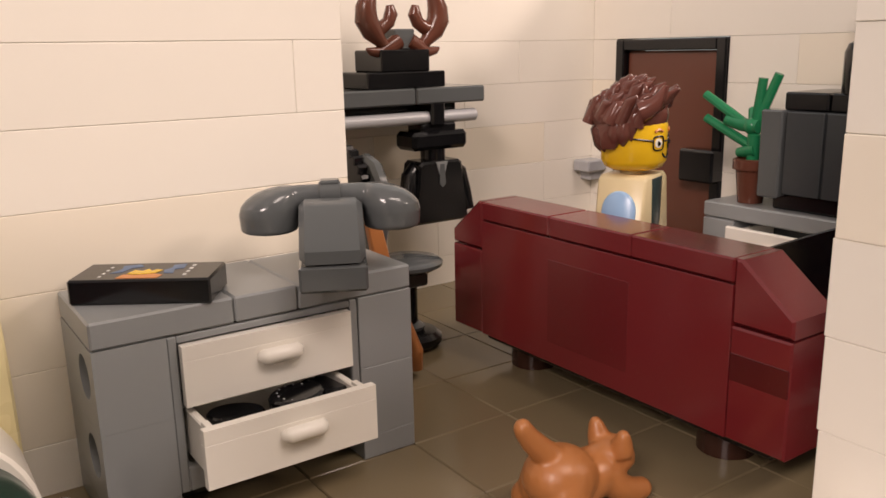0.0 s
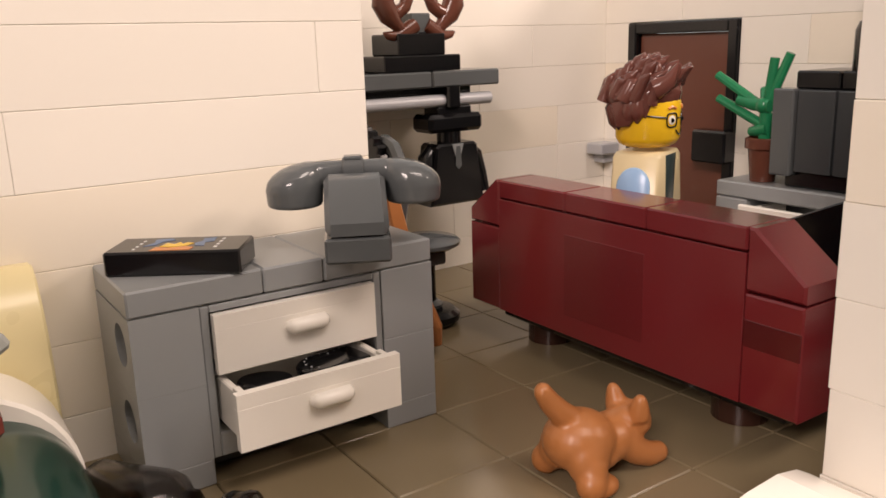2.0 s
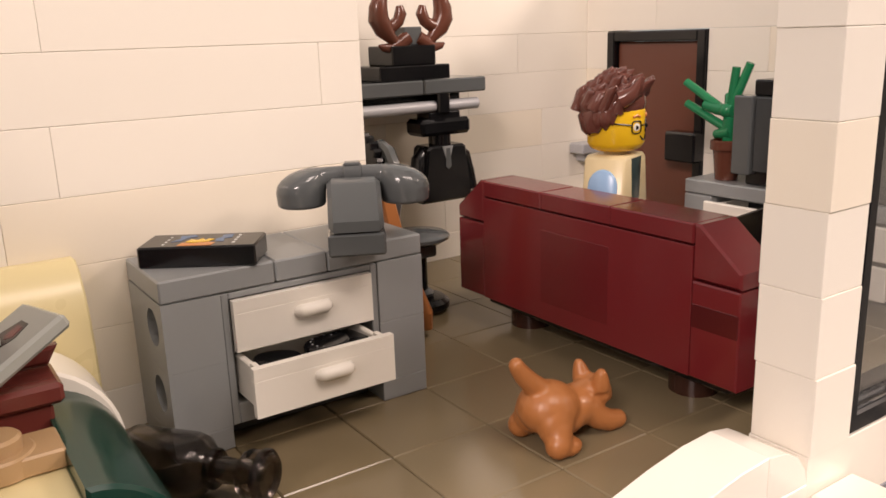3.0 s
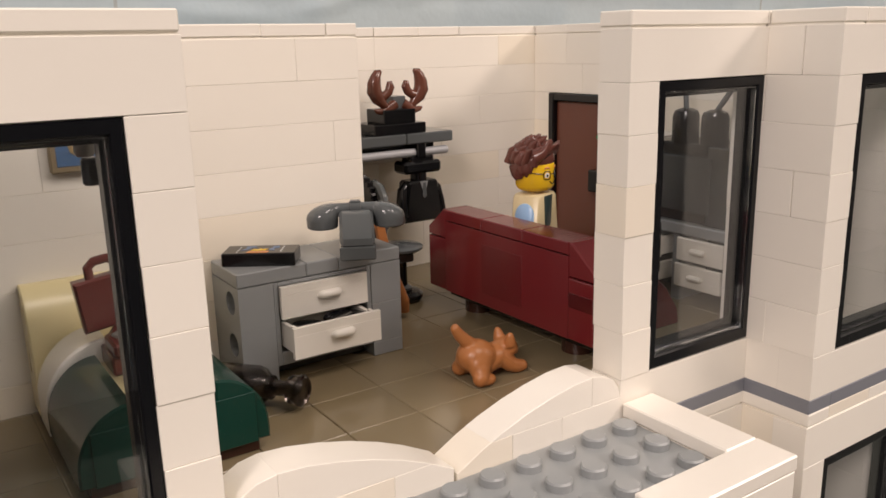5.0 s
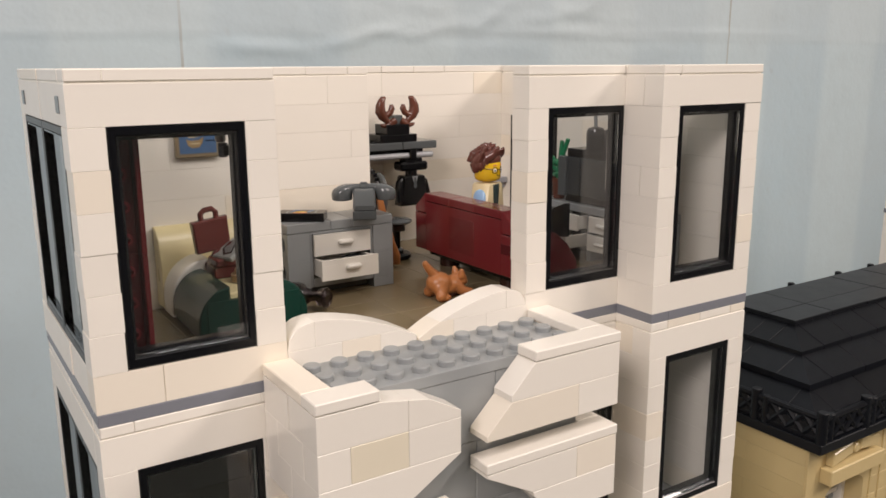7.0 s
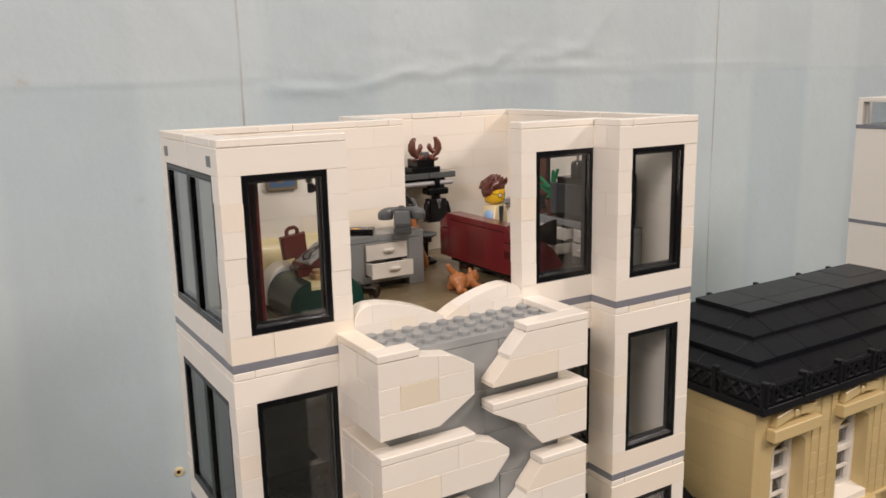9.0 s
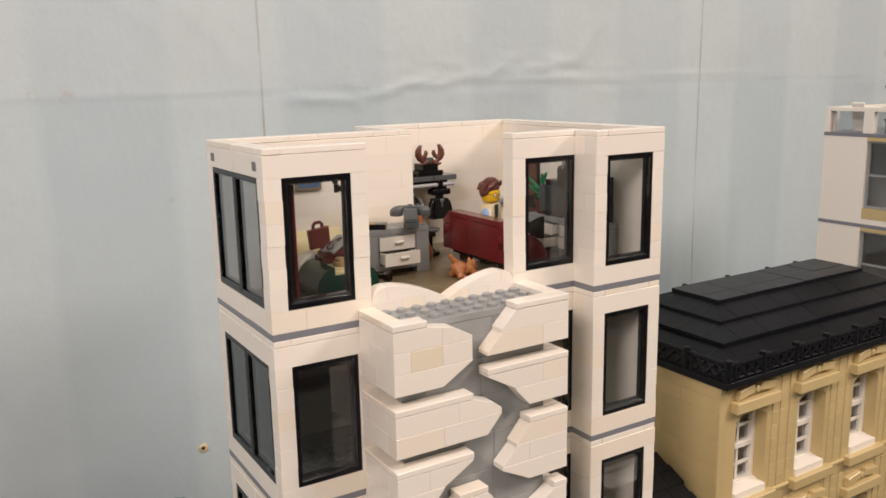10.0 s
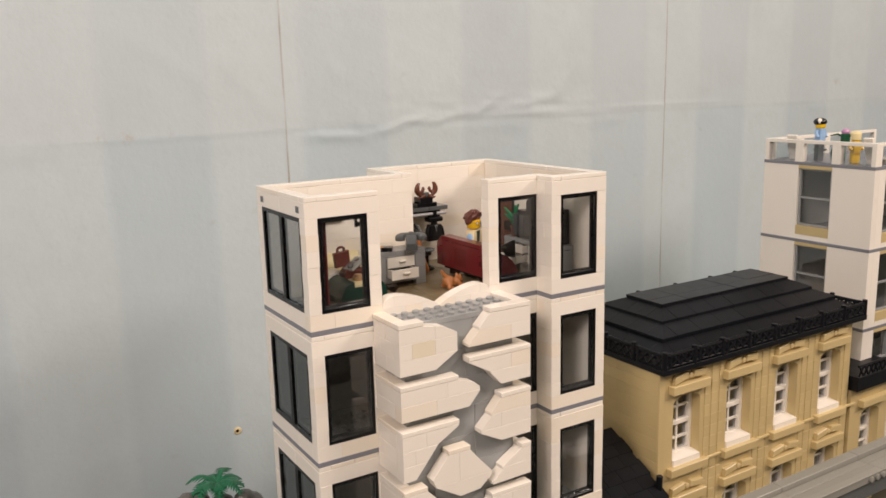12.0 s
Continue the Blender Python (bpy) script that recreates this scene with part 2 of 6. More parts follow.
WHITE = plastic("white_plastic", (0.872, 0.832, 0.752), 0.24, 0.03, (0.858, 0.787, 0.662), 0.15, dust=0.0, bump=0)
AGED = plastic("aged_white_plastic", (0.872, 0.830, 0.741), 0.24, 0.03, (0.858, 0.784, 0.648), 0.16, dust=0.0, bump=0)
WHITE_CLEAN = plastic("clean_white_plastic", (0.872, 0.838, 0.76), 0.24, 0.02, dust=0.0, bump=0)
CREAM = plastic("yellowed_plastic", (0.80, 0.735, 0.585), 0.25, 0.02)
GREY = plastic("light_grey_plastic", (0.295, 0.312, 0.315), 0.3, 0.05)
STRIPE = plastic("stripe_grey_plastic", (0.21, 0.22, 0.25), 0.26, 0.04)
DARK_GREY = plastic("dark_grey_plastic", (0.102, 0.111, 0.114), 0.13, 0.05)
SILVER = plastic("silver_grey_plastic", (0.42, 0.43, 0.45), 0.3, 0.04)
BLACK = plastic("black_plastic", (0.006, 0.006, 0.007), 0.18, 0.15, dust=0.004)
BLACK_ROOF = plastic("black_roof_plastic", (0.0055, 0.0065, 0.009), 0.36, 0.25, dust=0.006, spec=0.2)
BLACK_FRAME = plastic("black_frame_plastic", (0.004, 0.0045, 0.006), 0.26, 0.15, dust=0.003, spec=0.3)
STRAW = plastic("pale_yellow_plastic", (0.76, 0.66, 0.37), 0.28, 0.04)
PALM = plastic("palm_green_plastic", (0.008, 0.17, 0.075), 0.3, 0.08)
DARK_RED = plastic("dark_red_plastic", (0.15, 0.016, 0.019), 0.16, 0.05)
TILE_RED = plastic("older_red_plastic", (0.130, 0.0135, 0.016), 0.15, 0.04)
BROWN = plastic("reddish_brown_plastic", (0.13, 0.045, 0.028), 0.22, 0.06)
DARK_BROWN = plastic("dark_brown_plastic", (0.038, 0.015, 0.010), 0.25, 0.06)
DEEP_RED = plastic("deep_red_plastic", (0.075, 0.007, 0.009), 0.2, 0.06)
FRAME_TAN = plastic("dull_tan_plastic", (0.22, 0.17, 0.10), 0.3, 0.05)
NOUGAT = plastic("orange_brown_plastic", (0.40, 0.155, 0.05), 0.36, 0.05)
YELLOW = plastic("yellow_plastic", (0.80, 0.50, 0.02), 0.22, 0.03)
TAN = plastic("tan_plastic", (0.58, 0.46, 0.23), 0.3, 0.05)
PALE_TAN = plastic("pale_tan_plastic", (0.68, 0.57, 0.34), 0.28, 0.04)
FLOOR_TAN = plastic("dark_tan_plastic", (0.215, 0.17, 0.10), 0.15, 0.05)
GREEN = plastic("dark_green_plastic", (0.0065, 0.037, 0.027), 0.17, 0.06, spec=0.36)
LEAF = plastic("leaf_green_plastic", (0.010, 0.20, 0.08), 0.25, 0.06)
BLUE = plastic("light_blue_plastic", (0.30, 0.48, 0.72), 0.25, 0.04)
PINK = plastic("lilac_plastic", (0.55, 0.30, 0.50), 0.3, 0.04)
ROCK = plastic("grey_rock_plastic", (0.15, 0.145, 0.135), 0.4, 0.15)
PRINT_BLUE = plastic("blue_print", (0.07, 0.14, 0.27), 0.3, 0.04)
PRINT_ORANGE = plastic("orange_print", (0.62, 0.22, 0.04), 0.3, 0.04)
PRINT_PALE = plastic("pale_print", (0.60, 0.60, 0.58), 0.3, 0.04)
TRACK_GREY = plastic("sandy_grey_plastic", (0.265, 0.265, 0.235), 0.3, 0.05)
GLASS = clear("clear_pane", (0.80, 0.825, 0.84), 0.0, 1.56)
# darker tint, used for the panes of the tower's side wall
DARK_PANE = clear("dark_pane", (0.36, 0.415, 0.46), 0.0, 1.56)
SMOKED = clear("smoked_bottle", (0.33, 0.30, 0.285), 0.06, 1.3)

# ---- the room round the model ----
WALL_PAINT = painted("room_wall_paint", (0.62, 0.60, 0.56), (0.55, 0.53, 0.50))
CEILING_PAINT = painted("ceiling_paint", (0.75, 0.73, 0.70), (0.70, 0.68, 0.65))
CARPET = painted("room_floor", (0.16, 0.14, 0.12), (0.12, 0.11, 0.10), 0.9)
TABLE = painted("table_board", (0.11, 0.115, 0.10), (0.08, 0.09, 0.075), 0.7, 6)


# creases of the sheet: from x, z to x, z, then depth and half width
CREASES = ((17, 10.6, 27, 10.0, 0.14, 0.6), (26.5, 10.2, 36.5, 12.6, 0.17, 0.6), (33, 10.9, 44, 12.9, 0.10, 0.6), (42, 11.2, 48, 15.0, 0.13, 0.6), (46, 12.4, 60, 14.6, 0.13, 0.8), (44, 11.9, 60, 12.2, 0.09, 0.6), (25.0, 14.5, 26.2, 8.5, 0.12, 0.6), (56, 13, 63, 20, 0.09, 0.9), (20.5, 21, 23.5, 16.5, 0.09, 0.7), (-20, 11.2, 16, 11.2, 0.05, 0.4), (60, 12.3, 100, 12.4, 0.05, 0.45), (-4, 24, 8, 15, 0.07, 1.0), (6, 22, 14, 13, 0.07, 0.9))
SEAMS = (15.3, 80.8, 146.0, -49.0)


def backdrop_material():
    m, nt, p = nodes_of("painted_sky_sheet")
    vec, _ = coords(nt, shuffle=False)
    split = nt.nodes.new("ShaderNodeSeparateXYZ")
    nt.links.new(vec, split.inputs[0])
    stripe = nt.nodes.new("ShaderNodeMath")
    stripe.operation = "SINE"
    turn = nt.nodes.new("ShaderNodeMath")
    turn.operation = "MULTIPLY_ADD"
    nt.links.new(split.outputs[0], turn.inputs[0])
    turn.inputs[1].default_value, turn.inputs[2].default_value = 2 * math.pi / (23.6 * U), math.pi / 2
    nt.links.new(turn.outputs[0], stripe.inputs[0])
    bands = ramp(nt, stripe.outputs[0], -0.18, 0.18)
    upper = ramp(nt, split.outputs[2], 10.9 * U, 11.7 * U)
    cloud = noise_tex(nt, vec, 3.0, 4)
    weave = noise_tex(nt, vec, 220, 3)
    col = mix_rgb(nt, bands, (0.51, 0.605, 0.638), (0.45, 0.55, 0.598))
    col = mix_rgb(nt, ramp(nt, upper, 0, 1, 0, 0.35), col, (0.545, 0.615, 0.64))
    col = mix_rgb(nt, ramp(nt, cloud, 0.40, 0.68, 0, 0.25), col, (0.545, 0.61, 0.63))
    col = mix_rgb(nt, ramp(nt, weave, 0.55, 0.8, 0, 0.12), col, (0.35, 0.38, 0.38))
    mark = noise_tex(nt, vec, 38, 2, 0.5)
    col = mix_rgb(nt, ramp(nt, mark, 0.70, 0.80, 0, 0.35), col, (0.36, 0.37, 0.36))
    blotch = noise_tex(nt, vec, 9, 4, 0.6)
    col = mix_rgb(nt, ramp(nt, blotch, 0.45, 0.75, 0, 0.30), col, (0.44, 0.50, 0.515))
    mottle = noise_tex(nt, vec, 48, 4, 0.65)
    col = mix_rgb(nt, ramp(nt, mottle, 0.40, 0.70, 0, 0.22), col, (0.46, 0.53, 0.55))
    # brownish soiled seams, and a few rust stains along the fold
    grime = ramp(nt, noise_tex(nt, vec, 14, 3, 0.6), 0.35, 0.62, 0.15, 0.75)
    for sx in SEAMS:
        gap = nt.nodes.new("ShaderNodeMath")
        gap.operation = "COMPARE"
        nt.links.new(split.outputs[0], gap.inputs[0])
        gap.inputs[1].default_value, gap.inputs[2].default_value = sx * U, 0.11 * U
        soil = nt.nodes.new("ShaderNodeMath")
        soil.operation = "MULTIPLY"
        nt.links.new(gap.outputs[0], soil.inputs[0])
        nt.links.new(grime, soil.inputs[1])
        col = mix_rgb(nt, soil.outputs[0], col, (0.30, 0.26, 0.20))
    for x, z, r in ((-6.1, 11.5, 0.8), (-3.4, 11.6, 1.1), (1.4, 11.5, 0.5)):
        far = nt.nodes.new("ShaderNodeVectorMath")
        far.operation = "DISTANCE"
        nt.links.new(vec, far.inputs[0])
        far.inputs[1].default_value = (x * U, 0, z * U)
        spot = ramp(nt, far.outputs["Value"], 0.2 * r * U, r * U, 0.55, 0.0)
        soil = nt.nodes.new("ShaderNodeMath")
        soil.operation = "MULTIPLY"
        nt.links.new(spot, soil.inputs[0])
        nt.links.new(ramp(nt, noise_tex(nt, vec, 190, 4, 0.75), 0.42, 0.72, 0, 0.8), soil.inputs[1])
        col = mix_rgb(nt, soil.outputs[0], col, (0.36, 0.25, 0.15))
    nt.links.new(col, p.inputs["Base Color"])
    p.inputs["Roughness"].default_value = 0.62
    bp = nt.nodes.new("ShaderNodeBump")
    bp.inputs["Strength"].default_value, bp.inputs["Distance"].default_value = 0.6, 0.0018
    nt.links.new(noise_tex(nt, vec, 26, 4, 0.6), bp.inputs["Height"])
    nt.links.new(bp.outputs[0], p.inputs["Normal"])
    return m


def sheet_depth(x, z):
    """How far the hanging sheet bulges: a fold line across, two upright seams, soft puckers."""
    d = 0.5 * noise.noise((x * 0.03, z * 0.02, 1.3)) + 0.12 * noise.noise((x * 0.16, z * 0.10, 4.0))
    line = 11.4 + 0.5 * noise.noise((x * 0.05, 0, 7.0))
    d += 0.032 * math.tanh((z - line) / 0.30)
    d += 0.14 * math.exp(-((z - line + 1.0) / 1.1) ** 2) * max(0.0, noise.noise((x * 0.11, 2.0, 9.0)) + 0.25)
    pucker = math.exp(-((x - 45) / 24) ** 2 - ((z - line - 1.2) / 2.4) ** 2)
    d -= 0.12 * pucker * noise.noise((x * 0.20 + z * 0.35, z * 0.65, 3.0))
    for x0, z0, x1, z1, deep, wide in CREASES:
        ux, uz = x1 - x0, z1 - z0
        n = math.hypot(ux, uz)
        along = ((x - x0) * ux + (z - z0) * uz) / (n * n)
        off = ((z - z0) * ux - (x - x0) * uz) / n
        fade = max(0.0, 1 - (2 * along - 1) ** 2) if 0 < along < 1 else 0.0
        d += deep * fade * math.exp(-(off / wide) ** 2)
    for sx in SEAMS:
        d += 0.07 * math.exp(-((x - sx - 0.2 * noise.noise((z * 0.1, sx, 0))) / 0.22) ** 2)
    return d


def backdrop_sheet():
    xs = np.unique(np.r_[np.arange(-150, -30, 5.0), np.arange(-30, 14, 0.8), np.arange(14, 17, 0.15), np.arange(17, 79, 0.7), np.arange(79, 82.5, 0.15), np.arange(82.5, 125, 0.9), np.arange(125, 261, 5.0)])
    zs = np.unique(np.r_[np.arange(-44, 6, 2.0), np.arange(6, 18, 0.2), np.arange(18, 26, 0.6), np.arange(26, 40, 1.5), np.arange(40, 141, 8.0)])
    g = Geo()
    vs = [(x, 42.5 - sheet_depth(x, z), z) for z in zs for x in xs]
    n = len(xs)
    fs = [(j * n + i, j * n + i + 1, (j + 1) * n + i + 1, (j + 1) * n + i) for j in range(len(zs) - 1) for i in range(n - 1)]
    g.add(vs, fs)
    ob = solo("backdrop", g, backdrop_material(), (0, 42.5, 0), "pale blue-grey painted sheet with folds behind the model", "backdrop", kind="structure", angle=80)
    return ob


backdrop_sheet()


def slab(name, x0, x1, y0, y1, z0, z1, mat, label, category):
    """Large flat piece of the setting, in metres."""
    g = Geo().box(x0 / U, x1 / U, y0 / U, y1 / U, z0 / U - GZ, z1 / U - GZ, 0.5)
    return solo(name, g, mat, (x0 / U, y0 / U, z0 / U - GZ), label, category, kind="structure", smooth=False)


slab("ground", -1.3, 2.1, -0.75, 0.36, -0.03, 0.0, TABLE, "grey-green board that carries the model town", "table")
slab("floor_room", -2.4, 2.9, -3.2, 0.6, -0.95, -0.90, CARPET, "dark carpeted floor of the hobby room", "floor")
slab("wall_north", -2.4, 2.9, 0.40, 0.50, -0.9, 1.6, WALL_PAINT, "plain painted wall behind the hanging sheet", "wall")
slab("wall_south", -2.4, 2.9, -3.2, -3.1, -0.9, 1.6, WALL_PAINT, "plain painted wall", "wall")
slab("wall_west", -2.4, -2.3, -3.1, 0.40, -0.9, 1.6, WALL_PAINT, "plain painted wall", "wall")
slab("wall_east", 2.8, 2.9, -3.1, 0.40, -0.9, 1.6, WALL_PAINT, "plain painted wall", "wall")
slab("ceiling", -2.4, 2.9, -3.2, 0.50, 1.6, 1.66, CEILING_PAINT, "plain white ceiling", "ceiling")

g = Geo().lathe([(0.5, 0), (0.5, 0.12), (0.36, 0.3)], (6.4, 42.6, -25.9), (0, -1, 0), 20)
nail = solo("wall_hook", g, PALE_TAN, (6.4, 42.6, -25.9), "small beige round hook plate with a dark hole", "hook")
ORIGIN[nail.name] = (6.4, 42.6, -25.9)
part("hole", Geo().lathe([(0.19, 0), (0.19, 0.05), (0.08, 0.06)], (6.3, 42.28, -25.8), (0, -1, 0), 14), DARK_BROWN, nail, "dark hole")

# ---- the white tower: five storeys, the topmost open ----
PITCH, STOREYS = 10.4, 5
tower = thing("toy_tower", (0, 0, -GZ), "white toy-brick tower with black-framed windows and an open top storey", "toy building")


def joints(u0, u1, course, seed):
    """Where the bricks of one course meet."""
    r = random.Random(seed * 97 + course * 13)
    cuts, u = [], u0 + r.choice((2, 3, 4, 6))
    while u < u1 - 0.5:
        cuts.append(u)
        u += r.choice((3, 4, 4, 6, 8))
    return cuts


def lay_wall(axis, u0, u1, w0, w1, z0, z1, holes=(), fixed=None, seed=1, mat=None):
    """A wall of brick courses with openings; u runs along the wall, w through it."""
    mat = mat or WHITE
    core = Geo()
    cells = sorted({u0, u1, *(h[0] for h in holes), *(h[1] for h in holes)})
    levels = sorted({z0, z1, *(h[2] for h in holes), *(h[3] for h in holes)})
    for a, b in zip(cells, cells[1:]):
        for c, d in zip(levels, levels[1:]):
            if any(h[0] < (a + b) / 2 < h[1] and h[2] < (c + d) / 2 < h[3] for h in holes):
                continue
            k = 0.055
            if axis == "x":
                core.box(a + k, b - k, w0 + k, w1 - k, c + 0.01, d - 0.01, 0.001)
            else:
                core.box(w0 + k, w1 - k, a + k, b - k, c + 0.01, d - 0.01, 0.001)
    wall = part("wall", core, WHITE_CLEAN, tower, smooth=False)
    course, z = 0, z0
    while z < z1 - 0.01:
        top = min(z + 1.2, z1)
        spans = [(u0, u1)]
        for h in holes:
            if h[2] < top - 0.05 and h[3] > z + 0.05:
                spans = [s for a, b in spans for s in ((a, min(b, h[0])), (max(a, h[1]), b)) if s[1] - s[0] > 0.05]
        cuts = (fixed or {}).get(round(z, 1))
        cuts = joints(u0, u1, course, seed) if cuts is None else cuts
        for a, b in spans:
            edges = [a, *[c for c in cuts if a + 0.4 < c < b - 0.4], b]
            for p, q in zip(edges, edges[1:]):
                calm = 0.35 if 20 < seed < 60 else 1.0
                if axis == "x":
                    block("brick", wall, p, q, w0, w1, z, top, mat, loose=calm)
                else:
                    block("brick", wall, w0, w1, p, q, z, top, mat, loose=calm)
        z, course = top, course + 1
    return wall


def tower_window(axis, u0, w0, z0, inward, depth=0.62, glass=0.2):
    """Black frame four modules wide and six bricks high with a clear pane near its inner side."""
    def bar(g, a, b, c, d, e, f, bev=0.04):
        lo, hi = sorted((w0 + inward * e, w0 + inward * f))
        if axis == "x":
            g.box(a, b, lo, hi, c, d, bev)
        else:
            g.box(lo, hi, a, b, c, d, bev)

    g, e = Geo(), 0.015
    u1, z1 = u0 + 4, z0 + 7.2
    lip = 1.5
    back = glass + 0.1
    profile = [(0, e + 0.04), (0.1, e), (0.88, e), (1.0, e + 0.04), (1.0, back), (lip, back), (lip, depth), (0, depth)]
    g.ring(axis, u0 + e, u1 - e, z0 + e, z1 - e, w0, inward, (0.23, 0.33, 0.26), profile)
    win = part("window", g, BLACK_FRAME, tower, smooth=False)
    p = Geo()
    bar(p, u0 + 0.25, u1 - 0.25, z0 + 0.35, z1 - 0.28, glass, glass + 0.08, 0.02)
    p.ring(axis, u0 + 0.255, u1 - 0.255, z0 + 0.355, z1 - 0.285, w0, inward, (0.055, 0.07, 0.055), [(0, glass - 0.13), (0.8, glass - 0.13), (1.0, glass - 0.10), (1.0, glass - 0.003), (0, glass - 0.003)])
    pane = part("pane", p, GLASS if axis == "x" else DARK_PANE, win, "clear window pane", smooth=False)
    if axis == "x":
        pane.visible_shadow = False
    return win


def storey(k):
    d = -PITCH * k
    top = k == 0
    Z0, Z1 = -1.2 + d, 8.4 + d
    win = (0 + d, 7.2 + d)
    lay_wall("x", 0, 6, 0, 1, Z0, Z1, [(1, 5, *win)], seed=1 + k, fixed={round(7.2 + d, 1): [], round(-1.2 + d, 1): [2]})
    lay_wall("y", 1, 10, 0, 1, Z0, Z1, [(1, 9, *win)], seed=11 + k, fixed={round(7.2 + d, 1): [5], round(-1.2 + d, 1): [4]})
    seams = {7.2: [4, 12], 6.0: [8.15, 13.6], 4.8: [5, 13.08], 3.6: [8.1], 2.4: [3, 7.15], 1.2: [5, 11], 0.0: [3, 8], -1.2: [6, 12]}
    lay_wall("x", 1, 14, 9, 10, Z0, Z1, (), seed=21 + k, fixed=seams if top else None, mat=AGED)
    lay_wall("y", 10, 15, 13, 14, Z0, Z1, (), seed=31 + k, mat=AGED)
    lay_wall("x", 13, 27, 15, 16, Z0, Z1, (), seed=41 + k, fixed={7.2: [18, 24], 6.0: [20], 4.8: [16, 23], 3.6: [21], 2.4: [18, 24]} if top else None, mat=AGED)
    lay_wall("y", -1, 15, 26, 27, Z0, Z1, [(10, 14, -1.2 + d, 6.0 + d)] if top else (), seed=51 + k, mat=AGED)
    lay_wall("x", 16, 21, 0, 1, Z0, Z1, [(17, 21, *win)], seed=61 + k, fixed={round(7.2 + d, 1): [], round(-1.2 + d, 1): []})
    # the return wall carries the jamb column; header and sill bricks of the bay run past its end
    bond = ([], [-0.5], [], [0.4], [-1.0], [], [0.0], [], [])
    ends = [(-2, -1, Z0, win[0]), (-2, -1, win[1], Z1)]
    lay_wall("y", -2, 1, 21, 22, Z0, Z1, ends, seed=71 + k, fixed={round(-1.2 + 1.2 * i + d, 1): bond[(i + 2 * k) % 9] for i in range(9)})
    lay_wall("x", 21, 27, -2, -1, Z0, Z1, [(21, 26, *win)], seed=81 + k, fixed={round(7.2 + d, 1): [], round(-1.2 + d, 1): []})
    tower_window("x", 1, 0, d, 1)
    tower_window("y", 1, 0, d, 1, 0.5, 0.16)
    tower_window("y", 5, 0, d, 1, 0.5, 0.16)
    tower_window("x", 17, 0, d, 1)
    tower_window("x", 22, -2, d, 1)
    if not top:
        lay_wall("x", 6, 16, 0, 1, Z0, Z1, (), seed=91 + k)
    # grey plate course and capping tiles
    outline = [("x", 0, 6, 0, 1), ("y", 1, 10, 0, 1), ("x", 1, 14, 9, 10), ("y", 10, 16, 13, 14), ("x", 14, 27, 15, 16), ("y", -1, 15, 26, 27), ("x", 16, 21, 0, 1), ("y", -2, 1, 21, 22), ("x", 22, 27, -2, -1)]
    for axis, a, b, w0, w1 in outline:
        if axis == "x":
            band = Geo().box(a, b, w0, w1, -1.6 + d, -1.2 + d, 0.02)
        else:
            band = Geo().box(w0, w1, a, b, -1.6 + d, -1.2 + d, 0.02)
        part("grey_band", band, STRIPE, tower, "grey plate course", smooth=False)
    cap = Geo()
    for axis, a, b, w0, w1 in outline:
        if axis == "x":
            cap.box(a + 0.04, b - 0.04, w0 + 0.06, w1 - 0.06, 8.38 + d, 8.46 + d, 0.01)
        else:
            cap.box(w0 + 0.06, w1 - 0.06, a + 0.04, b - 0.04, 8.38 + d, 8.46 + d, 0.01)
    row = part("cap_course", cap, WHITE_CLEAN, tower, smooth=False)
    for axis, a, b, w0, w1 in outline:
        r = random.Random(int(a * 7 + w0 * 3 + k))
        u = a
        first = True
        while u < b - 0.01:
            v = min(b, u + (1 if first and axis == "x" and a == 0 else r.choice((2, 4, 4, 6))))
            first = False
            if b - v < 0.9:
                v = b
            if axis == "x":
                block("tile", row, u, v, w0, w1, 8.44 + d, 8.8 + d, WHITE, 0.012, 0.03)
            else:
                block("tile", row, w0, w1, u, v, 8.44 + d, 8.8 + d, WHITE, 0.012, 0.03)
            u = v


for k in range(STOREYS):
    storey(k)

# floor plates of the storeys (the upper one carries the tiled floor)
for k in range(STOREYS):
    d = -PITCH * k
    g = Geo()
    g.box(1, 13, 1, 9, -1.6 + d, -1.22 + d, 0.01).box(13, 14, 1, 9, -1.6 + d, -1.22 + d, 0.01)
    g.box(14, 26, 1, 15, -1.6 + d, -1.22 + d, 0.01).box(22, 26, -1, 1, -1.6 + d, -1.22 + d, 0.01)
    g.box(6, 16, 0.02, 1, -1.6 + d, -1.22 + d, 0.01)
    if k == 1:
        for i in range(10):
            for j in range(7):
                g.stud(1.5 + i, 1.5 + j, -1.22 + d, seg=12)
    part("floor_plate", g, GREY, tower, "grey plate between storeys")

# small grey plates set in the side header
for y in (1.3, 8.8):
    part("grey_inset", Geo().box(-0.012, 0.2, y - 0.32, y + 0.32, 7.55, 8.05, 0.02), DARK_GREY, tower, "small grey inset plate", smooth=False)

# door in the east wall of the upper room
g = Geo()
for y0, y1, z0, z1 in ((10.02, 10.35, -1.18, 5.98), (13.65, 13.98, -1.18, 5.98), (10.33, 13.67, 5.66, 5.98)):
    g.box(25.9, 26.9, y0, y1, z0, z1, 0.04)
door = part("door", g, BLACK, tower, "black door frame with reddish-brown leaf", smooth=False)
part("leaf", Geo().box(26.1, 26.4, 10.36, 13.64, -0.8, 5.65, 0.05), BROWN, door, "reddish-brown door leaf", smooth=False)
part("lock", Geo().box(25.55, 26.1, 10.0, 11.15, 2.1, 3.0, 0.06), BLACK, door, "black lock plate", smooth=False)

